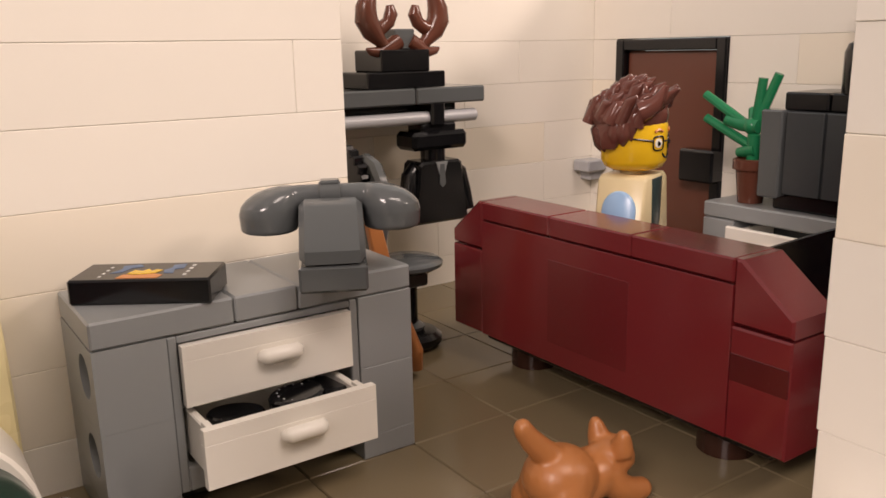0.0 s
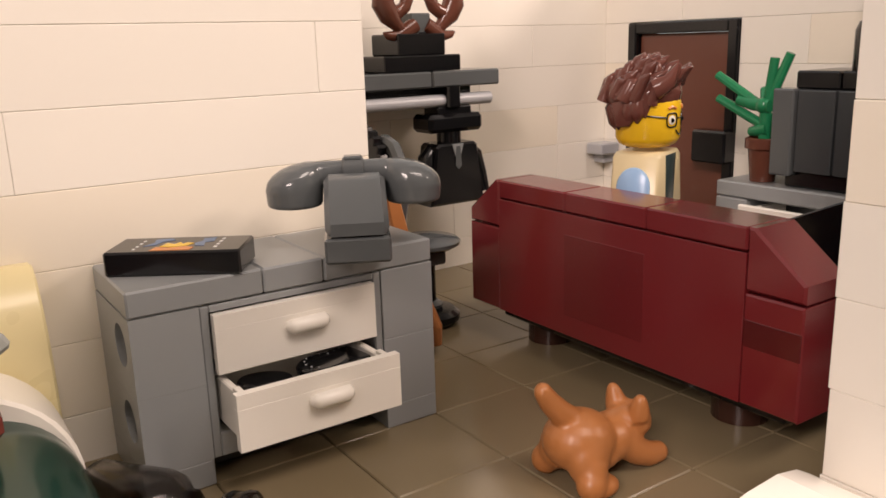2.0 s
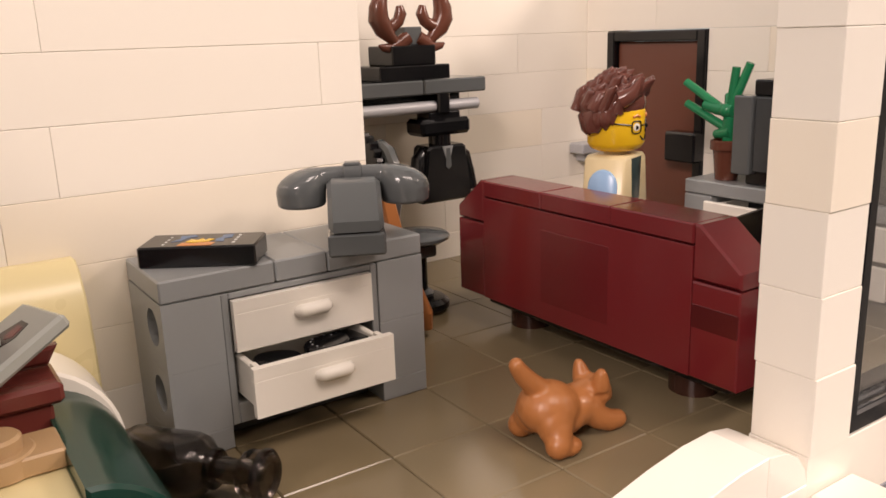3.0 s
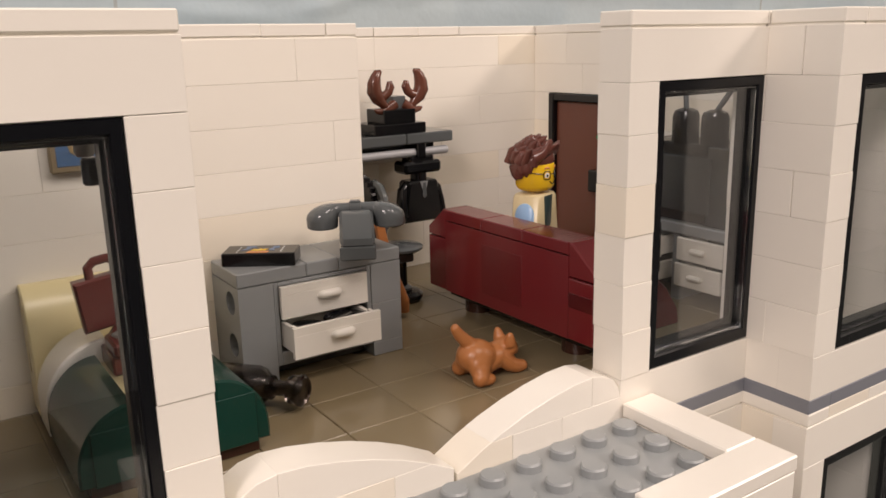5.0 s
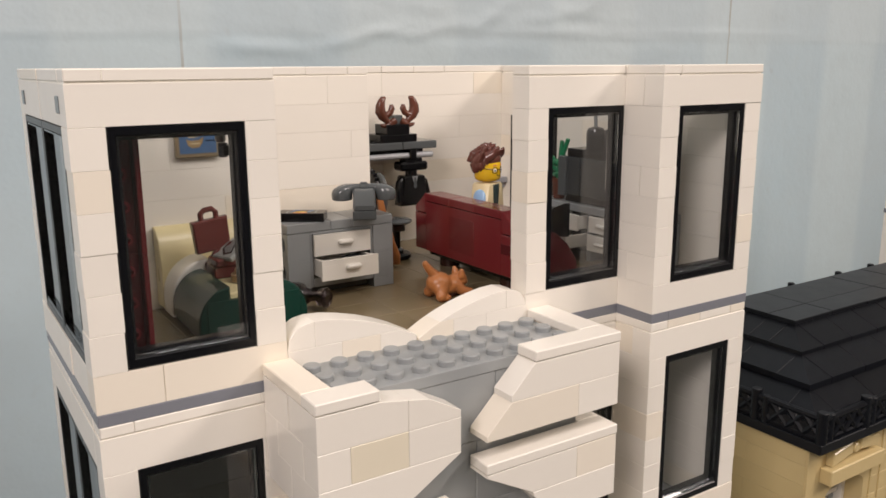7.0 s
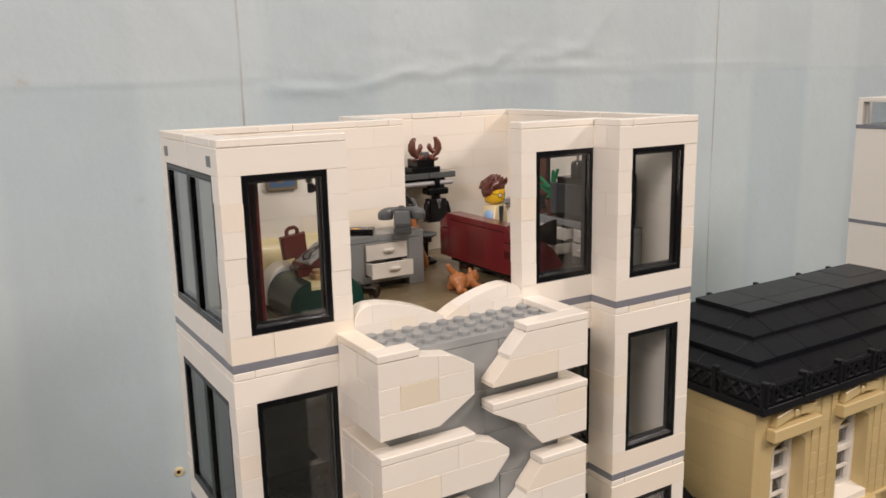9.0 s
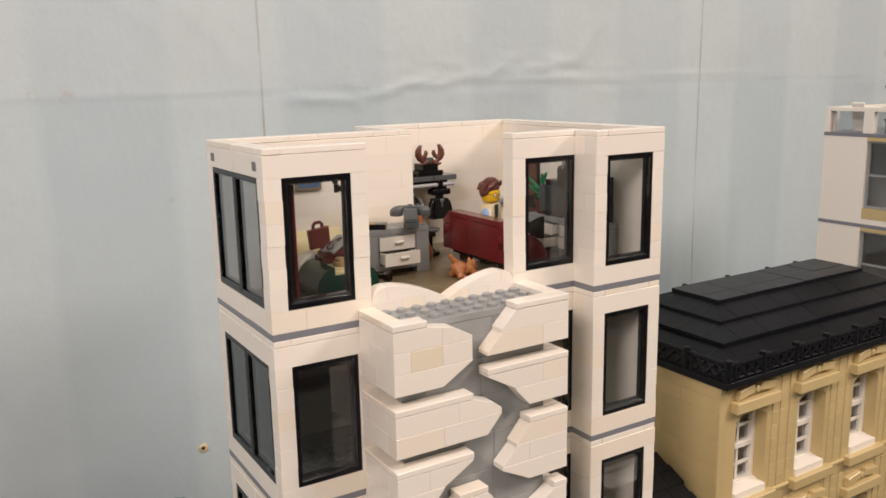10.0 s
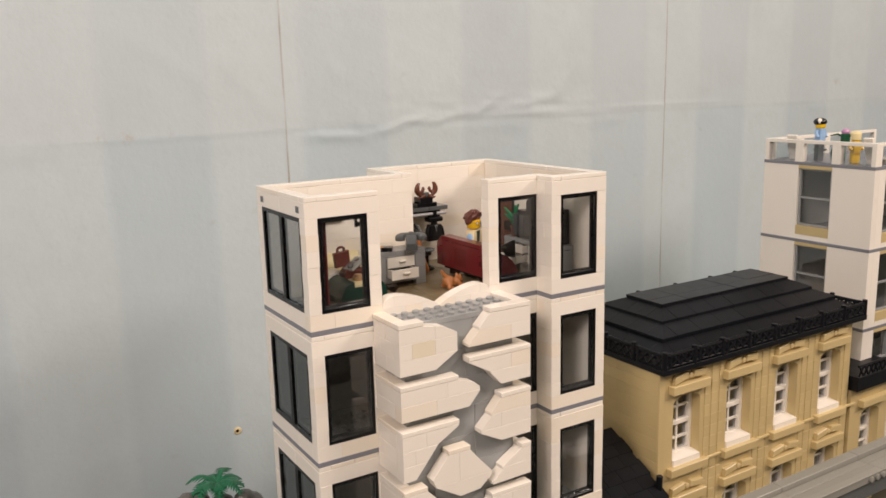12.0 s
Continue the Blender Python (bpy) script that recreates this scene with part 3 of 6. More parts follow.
# balcony column with its cracked white cladding on a grey core
g = Geo().box(6.05, 16.1, -3.0, -0.01, -43.1, -1.4, 0.02)
core = part("balcony_core", g, GREY, tower, "grey core behind cracked cladding", smooth=False)
for z in (-3.8, -6.2, -8.6, -11.0, -13.4, -15.8):
    for x0, x1 in ((6.1, 8.3), (8.3, 12.2), (12.2, 16.05)):
        r = 0.1 if int(z) % 2 else -0.7
        block("panel", core, x0 + (r if x0 > 7 else 0), x1 + (r if x1 < 15 else 0), -3.05, -2.8, z, z + 2.4, GREY, 0.02, 0.03)
g = Geo().box(6.1, 16.1, -3.08, -0.02, -1.4, -1.0, 0.02)
plate = part("stud_plate", g, GREY, tower, "grey plate with rows of round studs", smooth=False)
SHARED_STUD = Geo().stud(0, 0, 0, seg=24).mesh("stud", [GREY])
for i in range(10):
    for j in range(3):
        s = new("stud", SHARED_STUD)
        s.parent = plate
        s.location = ((6.6 + i) * U, (-2.55 + j) * U, (-1.0 + GZ) * U)


def clip(poly, f):
    out = []
    for i, q in enumerate(poly):
        p = poly[i - 1]
        a, b = f(p), f(q)
        if (a >= 0) != (b >= 0):
            t = a / (a - b)
            out.append((p[0] + t * (q[0] - p[0]), p[1] + t * (q[1] - p[1])))
        if b >= 0:
            out.append(q)
    return out


def tidy(poly):
    out = []
    for p in poly:
        if not out or math.dist(p, out[-1]) > 0.03:
            out.append(p)
    if len(out) > 1 and math.dist(out[0], out[-1]) < 0.03:
        out.pop()
    return out


def cladding(poly, cuts_z, cuts_x, special=None, y0=-4.1, y1=-3.06):
    """A slab of cladding with a broken outline, made of the bricks that fit in it."""
    xs, zs = [p[0] for p in poly], [p[1] for p in poly]
    back = Geo().prism([(p[0] * 0.985 + 0.015 * sum(xs) / len(xs), p[1] * 0.97 + 0.03 * sum(zs) / len(zs)) for p in poly], "y", y0 + 0.12, y1, 0.01)
    piece = part("cladding", back, WHITE_CLEAN, tower, smooth=False)
    levels = [min(zs) - 1, *sorted(cuts_z), max(zs) + 1]
    for n, (a, b) in enumerate(zip(levels, levels[1:])):
        rows = [min(xs) - 1, *cuts_x[n % len(cuts_x)], max(xs) + 1] 
        for c, e in zip(rows, rows[1:]):
            cell = poly
            for f in (lambda p: p[1] - a - 0.004, lambda p: b - 0.004 - p[1], lambda p: p[0] - c - 0.004, lambda p: e - 0.004 - p[0]):
                cell = clip(cell, f) if cell else cell
            cell = tidy(cell)
            if len(cell) > 2:
                mat = CREAM if special == (n, rows.index(c)) else WHITE
                part("brick", Geo().prism(cell, "y", y0, y1 - 0.02, 0.016), mat, piece, smooth=False)
    return piece


def side_block(x0, x1, z0, z1):
    """The return of a cladding slab along the column's flank."""
    g = Geo().box(x0 + 0.05, x1 - 0.05, -3.02, -0.05, z0 + 0.05, z1 - 0.05, 0.02)
    piece = part("cladding_return", g, WHITE_CLEAN, tower, smooth=False)
    z, n = z0, 0
    while z < z1 - 0.05:
        t = min(z1, z + 1.2)
        cut = -1.05 if n % 2 else -2.0
        for a, b in ((-3.06, cut), (cut, -0.02)):
            block("brick", piece, x0, x1, a, b, z, t, WHITE)
        z, n = t, n + 1


def top_tile(x0, x1, y0, y1, z):
    part("cover_tile", Geo().box(x0 - 0.025, x1 + 0.025, y0 - (0.03 if y0 < -4 else 0), y1, z - 0.365, z, 0.035), WHITE, tower, smooth=False)


XL, XR = 5.12, 17.12
cladding([(XL, -1.0), (7.2, -1.0), (8.95, -1.3), (10.15, -1.95), (10.15, -3.45), (8.2, -4.6), (XL, -4.6)], [-3.4, -2.2], [[], [6.2, 8.2], [8.2]], special=(1, 1))
side_block(XL, 6.1, -4.6, -1.0)
top_tile(XL, 6.08, -3.1, -0.02, -0.6)
top_tile(XL, 7.2, -4.1, -3.1, -0.6)
cladding([(XL, -5.8), (10.15, -5.8), (11.55, -6.25), (12.15, -6.72), (12.15, -7.1), (11.15, -8.2), (XL, -8.2)], [-7.0], [[8.2], [9.2]])
top_tile(XL, 10.15, -4.1, -3.1, -5.4)
side_block(XL, 6.1, -8.2, -5.8)
top_tile(XL, 6.08, -3.1, -0.02, -5.4)
cladding([(XL, -9.4), (10.15, -9.4), (10.1, -9.55), (8.2, -10.6), (8.1, -10.75), (7.2, -11.8), (7.1, -11.95), (6.2, -13.0), (XL, -13.05)], [-11.8, -10.6], [[], [6.2], [7.2]])
top_tile(XL, 10.15, -4.1, -3.1, -9.0)
side_block(XL, 6.1, -13.0, -9.4)
top_tile(XL, 6.08, -3.1, -0.02, -9.0)
cladding([(XL, -14.2), (7.15, -14.2), (9.1, -16.2), (9.1, -18.2), (XL, -18.2)], [-16.6, -15.4], [[6.2]])
top_tile(XL, 7.15, -4.1, -3.1, -13.8)
side_block(XL, 6.1, -18.2, -14.2)
top_tile(XL, 6.08, -3.1, -0.02, -13.8)
cladding([(9.12, -11.8), (11.12, -11.8), (12.1, -12.95), (13.2, -14.15), (13.15, -14.5), (12.0, -15.4), (10.15, -15.5), (7.95, -14.2), (7.65, -13.5)], [-14.2], [[], [10.12]])
top_tile(9.12, 11.12, -4.1, -3.1, -11.4)
cladding([(13.2, -1.0), (XR, -1.0), (XR, -3.4), (11.2, -3.4), (11.2, -3.2), (12.2, -2.2), (12.2, -1.98)], [-2.2], [[15.2], []])
top_tile(13.2, XR, -4.1, -3.1, -0.6)
top_tile(16.1, XR, -3.1, -0.02, -0.6)
side_block(16.1, XR, -3.4, -1.0)
cladding([(11.2, -4.6), (XR, -4.6), (XR, -7.0), (14.2, -7.0), (13.25, -5.98), (13.2, -5.8), (11.2, -4.7)], [-5.8], [[], [15.2]])
top_tile(11.2, XR, -4.1, -3.1, -4.2)
side_block(16.1, XR, -7.0, -4.6)
top_tile(16.1, XR, -3.1, -0.02, -4.2)
cladding([(14.2, -8.2), (XR, -8.2), (XR, -11.8), (14.2, -11.8), (12.22, -10.8), (12.22, -10.5), (13.22, -9.55), (13.22, -9.3)], [-10.6, -9.4], [[], [14.2], []])
top_tile(14.2, XR, -4.1, -3.1, -7.8)
side_block(16.1, XR, -11.8, -8.2)
top_tile(16.1, XR, -3.1, -0.02, -7.8)
cladding([(16.15, -13.0), (XR, -13.0), (XR, -15.4), (13.3, -15.45), (13.3, -15.25), (14.25, -14.4), (14.25, -14.15)], [-14.2], [[], []])
top_tile(16.15, XR, -4.1, -3.1, -12.6)
side_block(16.1, XR, -15.4, -13.0)
cladding([(13.2, -16.6), (XR, -16.6), (XR, -19.0), (12.1, -19.0)], [-17.8], [[15.2]])
top_tile(13.2, XR, -4.1, -3.1, -16.2)

# two curved parapet pieces of the balcony opening


def arch_piece(mirror):
    top = [(6.02, -1.2), (6.02, -0.35), (6.10, 0.0), (6.3, 0.26), (6.6, 0.42), (7.0, 0.49), (7.6, 0.45), (8.3, 0.32), (9.0, 0.14), (9.7, -0.10), (10.3, -0.36), (10.98, -0.72), (10.98, -1.2)]
    pts = [(22.05 - x, z if z < -1 else z - 0.16) for x, z in top] if mirror else top
    owner = part("curved_parapet", Geo().prism([(0.98 * p[0] + 0.02 * pts[6][0], p[1] - 0.03) for p in pts], "y", 0.05, 0.95, 0.02), WHITE_CLEAN, tower, "white curved parapet piece", angle=25)
    split = 15.05 if mirror else 7.0
    lower = (12.6, 14.1) if mirror else (8.0, 9.5)
    cells = [(-1.3, -0.42, -99, lower[0]), (-1.3, -0.42, lower[0], lower[1]), (-1.3, -0.42, lower[1], 99), (-0.42, 2, -99, split), (-0.42, 2, split, 99)]
    for a, b, c, e in cells:
        cell = pts
        for f in (lambda p: p[1] - a - 0.002, lambda p: b - 0.002 - p[1], lambda p: p[0] - c - 0.002, lambda p: e - 0.002 - p[0]):
            cell = clip(cell, f) if cell else cell
        cell = tidy(cell)
        if len(cell) > 2:
            part("brick", Geo().prism(cell, "y", 0.0, 1.0, 0.012), WHITE, owner, angle=25)
    x0, x1 = (11.08, 16.0) if mirror else (6.02, 10.98)
    part("parapet_base", Geo().box(x0, x1, 0.0, 1.0, -1.6, -1.21, 0.02), WHITE, tower, smooth=False)


arch_piece(False)
arch_piece(True)

# ---- tiled floor of the upper room ----
g = Geo()
g.box(1, 14, 1, 9, -1.22, -0.86, 0.01).box(14, 26, 1, 15, -1.22, -0.86, 0.01).box(22, 26, -1, 1, -1.22, -0.86, 0.01)
floor = solo("floor", g, FLOOR_TAN, (0, 0, -1.22), "dark tan glossy square tiles of the upper room", "floor", kind="structure", smooth=False)
for i in range(13):
    for j in range(-1, 8):
        x, y = 2 * i, 2 * j - 1
        x0, x1, y0, y1 = max(x, 1), min(x + 2, 26), max(y, -1), min(y + 2, 15)
        inside = (y >= 1 and (y < 9 or x >= 14)) or (y >= -1 and x >= 22)
        if inside and x1 - x0 > 0.5:
            block("floor_tile", floor, x0, x1, y0, y1, -1.2, -0.8, FLOOR_TAN, 0.012, 0.022)

# ---- desk with two drawers ----
def drawer(parent, x0, x1, yf, z0, z1, depth):
    """A white drawer: front, side walls, bottom and a rounded pull."""
    g = Geo().box(x0, x1, yf, yf + 0.14, z0, z1 - 0.2268, 0.004).box(x0, x1, yf + 0.001, yf + 0.14, z1 - 0.226, z1, 0.004)
    d = part("drawer", g, WHITE_CLEAN, parent, "white drawer", smooth=False)
    for e in (x0 + 0.10, x1 - 0.20):
        part("tab", Geo().box(e, e + 0.10, yf + 0.15, yf + 0.42, z1 - 0.10, z1 - 0.03, 0.01), WHITE_CLEAN, d, smooth=False)
    part("side", Geo().box(x0 + 0.1, x0 + 0.22, yf + 0.13, yf + depth, z0 + 0.06, z1 - 0.08, 0.02), WHITE_CLEAN, d, smooth=False)
    part("side", Geo().box(x1 - 0.22, x1 - 0.1, yf + 0.13, yf + depth, z0 + 0.06, z1 - 0.08, 0.02), WHITE_CLEAN, d, smooth=False)
    part("bottom", Geo().box(x0 + 0.22, x1 - 0.22, yf + 0.13, yf + depth, z0 + 0.06, z0 + 0.14, 0.02), WHITE_CLEAN, d, smooth=False)
    part("back", Geo().box(x0 + 0.22, x1 - 0.22, yf + depth - 0.1, yf + depth, z0 + 0.14, z1 - 0.08, 0.02), WHITE_CLEAN, d, smooth=False)
    c, zc = (x0 + x1) / 2 + 0.12, (z0 + z1) / 2 + 0.06
    h = Geo().prism([(c - 0.37, yf + 0.02), (c - 0.345, yf - 0.09), (c - 0.25, yf - 0.19), (c + 0.25, yf - 0.19), (c + 0.345, yf - 0.09), (c + 0.37, yf + 0.02)], "z", zc - 0.12, zc + 0.12, 0.075)
    part("handle", h, WHITE_CLEAN, d, angle=60)
    return d


desk = thing("desk", (11.5, 8, -0.8), "grey brick-built desk with two white drawers, the lower one open", "desk")
block_specs = [(9, 10, -0.8, -0.4), (9, 10, -0.4, 0.8), (9, 10, 0.8, 2.0), (13, 14, -0.8, -0.4), (13, 14, -0.4, 0.8), (13, 14, 0.8, 2.0)]
for x0, x1, z0, z1 in block_specs:
    if x0 == 9 and z1 > 0:
        g = Geo().holed_box(x0 + 0.006, x1 - 0.006, 7.0, 8.98, z0 + 0.002, z1 - 0.002, 7.62, (z0 + z1) / 2 + 0.08, 0.33, 0.45)
    else:
        g = Geo().box(x0 + 0.006, x1 - 0.006, 7.0, 8.98, z0 + 0.002, z1 - 0.002, 0.010)
    part("pedestal", g, GREY, desk)
for name, dims in (("cupboard_side", (10.0, 10.14, 7.02, 8.98, -0.4, 1.99)), ("cupboard_side", (12.86, 13.0, 7.02, 8.98, -0.4, 1.99)), ("cupboard_top", (10.14, 12.86, 7.02, 8.98, 1.87, 1.99)), ("cupboard_bottom", (10.14, 12.86, 7.02, 8.86, -0.4, -0.02)), ("cupboard_back", (10.14, 12.86, 8.86, 8.98, -0.4, 1.86)), ("drawer_runner", (10.14, 12.86, 7.1, 8.85, 0.88, 0.93))):
    part(name, Geo().box(*dims, 0.02), GREY, desk, smooth=False)
part("plinth", Geo().box(10.0, 13.0, 7.6, 8.9, -0.8, -0.42, 0.02), DARK_GREY, desk, smooth=False)
drawer(desk, 10.15, 12.80, 6.86, 0.96, 1.87, 1.7)
low = drawer(desk, 10.1, 12.74, 6.05, 0.06, 0.93, 1.75)
for x0, x1 in ((9, 11), (11, 12), (12, 14)):
    part("top_tile", Geo().box(x0 + 0.006, x1 - 0.006, 7.0, 8.98, 2.012, 2.4, 0.03), GREY, desk, smooth=False)
for x, y, tilt in ((10.8, 6.75, 4), (11.75, 6.7, -5), (12.35, 6.95, 6)):
    z = 0.62 + 0.05 * math.sin(x * 5)
    g = Geo().lathe([(0.40, 0), (0.42, 0.03), (0.42, 0.16), (0.39, 0.19)], (x, y, z), (math.sin(radians(tilt)), 0.1, 1), 28)
    disc = solo("round_tile", g, BLACK, (x, y, z), "black round tile with a pale ring print lying in the drawer", "round tile", "tiles in the drawer")
    ORIGIN[disc.name] = (x, y, z)
    r = Geo()
    for k in range(14):
        a = 2 * math.pi * k / 14
        r.box(x + 0.3 * math.cos(a) - 0.014, x + 0.3 * math.cos(a) + 0.014, y + 0.3 * math.sin(a) - 0.014, y + 0.3 * math.sin(a) + 0.014, z + 0.185, z + 0.20, 0.003)
    if x > 11:
        part("ring_print", r, SILVER, disc, "pale dashes in a ring", smooth=False)

# black printed box on the desk
book = thing("box", (10.08, 7.86, 2.4), "flat black box with a small coloured print lying on the desk", "box", rot=-34, local=True)
part("body", Geo().box(-1.0, 1.0, -0.47, 0.47, 0.0, 0.37, 0.03), BLACK, book, smooth=False)
g = Geo()
for k in range(4):
    g.box(-0.62, -0.58, -0.33 + 0.17 * k, -0.26 + 0.17 * k, 0.368, 0.376, 0.002)
    g.box(0.565, 0.615, -0.29 + 0.17 * k, -0.20 + 0.17 * k, 0.368, 0.376, 0.002)
part("writing", g, PRINT_PALE, book, "rows of small pale bars", smooth=False)
g = Geo()
for poly in ([(-0.52, -0.12), (-0.36, -0.06), (-0.30, 0.16), (-0.14, 0.24), (-0.22, 0.36), (-0.46, 0.30), (-0.42, 0.10)], [(0.22, 0.02), (0.30, 0.14), (0.28, 0.30), (0.46, 0.36), (0.48, 0.12), (0.36, 0.06), (0.40, -0.16), (0.26, -0.14)]):
    g.prism(poly, "z", 0.368, 0.376, 0.002)
part("blue_print", g, PRINT_BLUE, book, smooth=False)
g = Geo().prism([(-0.34, -0.40), (0.24, -0.40), (0.27, -0.24), (0.14, -0.18), (-0.10, -0.24), (-0.30, -0.20)], "z", 0.368, 0.377, 0.002)
part("orange_print", g, PRINT_ORANGE, book, smooth=False)
g = Geo().prism([(-0.26, -0.16), (-0.08, -0.20), (0.14, -0.14), (0.20, 0.02), (0.10, 0.06), (0.05, -0.02), (-0.02, 0.10), (-0.08, -0.02), (-0.20, 0.04)], "z", 0.368, 0.378, 0.002)
part("yellow_print", g, YELLOW, book, smooth=False)

# telephone
phone = thing("telephone", (12.70, 7.17, 2.4), "dark grey old-style telephone with a curved handset on the desk", "telephone", rot=-27, local=True)
part("base", Geo().box(-0.5, 0.5, -1.0, 0.98, 0.0, 0.40, 0.04), DARK_GREY, phone, smooth=False)
part("sloped_body", Geo().prism([(-1.0, 0.43), (0.95, 0.43), (0.95, 1.18), (-0.1, 1.22), (-0.24, 1.14), (-1.0, 0.62)], "x", -0.48, 0.48, 0.085), DARK_GREY, phone, angle=40)
part("cradle_clip", Geo().cyl((-0.17, 0.25, 1.25), (0.17, 0.25, 1.25), 0.205, 28, 0.025).box(-0.17, 0.17, 0.06, 0.44, 1.0, 1.3, 0.04).box(-0.15, 0.15, 0.12, 0.38, 1.40, 1.475, 0.025), DARK_GREY, phone, "dark grey cradle clip", angle=25)
hs = Geo()
for s in (-1, 1):
    rings = ((0.70, 0.40, 0.0), (0.73, 0.445, 0.0), (0.98, 0.46, 0.0), (1.10, 0.445, 0.02), (1.20, 0.40, 0.06), (1.29, 0.33, 0.12), (1.36, 0.23, 0.20), (1.40, 0.10, 0.27))
    cup = [(s * (0.95 - in0) + r0 * math.cos(math.pi * k / 16), 0.25 + r0 * math.sin(math.pi * k / 16), z0) for z0, r0, in0 in rings for k in range(32)]
    walls = [(32 * i + k, 32 * i + (k + 1) % 32, 32 * i + 32 + (k + 1) % 32, 32 * i + 32 + k) for i in range(7) for k in range(32)]
    hs.add(cup, [*walls, tuple(range(31, -1, -1)), tuple(range(224, 256))])
    hs.tube([(s * 0.95, 0.25, 1.06), (s * 0.74, 0.25, 1.16), (s * 0.52, 0.25, 1.22), (s * 0.28, 0.25, 1.25)], [0.28, 0.235, 0.185, 0.16], 24)
hs.tube([(-0.5, 0.25, 1.25), (0.5, 0.25, 1.25)], 0.16, 18)
hand = part("handset", hs, DARK_GREY, phone, "dark grey curved handset", angle=60)
rm = hand.modifiers.new("merge", "REMESH")
rm.mode, rm.voxel_size, rm.use_smooth_shade = "VOXEL", 0.028 * U, True
sm = hand.modifiers.new("smooth", "SMOOTH")
sm.factor, sm.iterations = 0.5, 5

# ---- bottle on the floor ----
g = Geo().lathe([(0.0, 0.0), (0.40, 0.0), (0.46, 0.06), (0.46, 0.98), (0.42, 1.12), (0.30, 1.24), (0.19, 1.32), (0.17, 1.75), (0.30, 1.80), (0.33, 1.86), (0.33, 2.12), (0.29, 2.18), (0.20, 2.18), (0.15, 1.9), (0.11, 1.36), (0.24, 1.2), (0.35, 1.08), (0.40, 0.95), (0.40, 0.12), (0.36, 0.08), (0.0, 0.08)], (0, 0, 0), (0.62, -0.785, 0.0), 40)
g.v = [tuple(1.14 * Vector(p)) for p in g.v]
bottle = thing("bottle", (8.22, 6.72, -0.27), "smoky see-through bottle lying on the floor", "bottle", local=True)
part("body", g, SMOKED, bottle, angle=50)
for name, z0, r0 in (("collar", 1.27, 0.28), ("lip", 2.02, 0.36)):
    g = Geo().lathe([(r0 - 0.10, 0.0), (r0 - 0.03, 0.0), (r0, 0.03), (r0, 0.09), (r0 - 0.03, 0.12), (r0 - 0.10, 0.12)], Vector((0.62, -0.785, 0.0)) * z0, (0.62, -0.785, 0.0), 32)
    g.v = [tuple(1.14 * Vector(p)) for p in g.v]
    part(name, g, SMOKED, bottle, angle=50)

# ---- cat ----
def fused(name, geo, mat, at, label, category, voxel=0.05, rounds=6, rot=0.0):
    ob = solo(name, geo, mat, at, label, category, rot=rot, local=True, angle=180)
    r = ob.modifiers.new("merge", "REMESH")
    r.mode, r.voxel_size, r.use_smooth_shade = "VOXEL", voxel * U, True
    s = ob.modifiers.new("smooth", "SMOOTH")
    s.factor, s.iterations = 0.5, rounds
    return ob


c = Geo()
c.ball((-0.34, 0.0, 0.64), (0.60, 0.54, 0.44), turn=(0, 6, 0))
c.ball((0.20, -0.01, 0.52), (0.56, 0.42, 0.36))
c.ball((-0.10, 0.0, 0.44), (0.56, 0.46, 0.32))
for s in (-1, 1):
    c.ball((-0.44, 0.32 * s, 0.48), (0.36, 0.28, 0.36))
    c.tube([(-0.46, 0.40 * s, 0.42), (-0.52, 0.50 * s, 0.22)], [0.26, 0.23], 14)
    c.ball((-0.55, 0.52 * s, 0.22), (0.25, 0.23, 0.22))
    c.ball((-0.34, 0.53 * s, 0.15), (0.28, 0.21, 0.15))
    c.tube([(0.42, 0.17 * s, 0.48), (0.66, 0.24 * s, 0.28), (0.90, 0.27 * s, 0.18), (1.06, 0.27 * s, 0.16)], [0.25, 0.21, 0.19, 0.17], 14)
    c.ball((1.08, 0.27 * s, 0.16), (0.19, 0.18, 0.16))
    c.lathe([(0.19, 0.0), (0.165, 0.14), (0.12, 0.27), (0.09, 0.33), (0.05, 0.37)], (0.66, -0.02 + s * 0.23, 0.80), (-0.12, s * 0.24, 1.0), 16)
c.tube([(0.35, -0.01, 0.60), (0.66, -0.02, 0.68)], [0.30, 0.28], 16)
c.ball((0.73, -0.02, 0.69), (0.30, 0.36, 0.27))
c.ball((0.93, -0.03, 0.58), (0.16, 0.22, 0.15))
c.tube([(-0.40, 0.0, 0.86), (-0.66, 0.03, 1.08), (-0.87, 0.05, 1.29), (-1.0, 0.06, 1.46)], [0.23, 0.19, 0.165, 0.14], 16)
c.ball((-1.0, 0.06, 1.47), 0.14)
c.v = [(0.96 * p[0], 0.96 * p[1], 1.07 * p[2]) for p in c.v]
fused("toy_cat", c, NOUGAT, (14.70, 3.76, -0.80), "small glossy orange-brown toy cat standing on the tiles", "toy cat", 0.035, 5, rot=-1)

# ---- sofa ----
sofa = thing("sofa", (19, 6, -0.8), "dark red brick-built sofa seen from behind on low brown feet", "sofa")
g = Geo().box(17.05, 18.0, 3.0, 9.0, 0.03, 2.36, 0.03)
back = part("backrest", g, DARK_RED, sofa, smooth=False)
block("panel", back, 17.0, 17.3, 3.0, 9.0, 0.0, 2.40, DARK_RED, 0.003, 0.006)
block("square_tile", back, 16.994, 17.2, 5.0, 7.0, 0.40, 2.0, TILE_RED, 0.004, 0.008)
for y0, y1 in ((3.0, 5.0), (5.0, 7.0), (7.0, 9.0)):
    part("top_tile", Geo().box(17.0, 18.0, y0 + 0.006, y1 - 0.006, 2.425, 2.8, 0.03), DARK_RED, sofa, smooth=False)
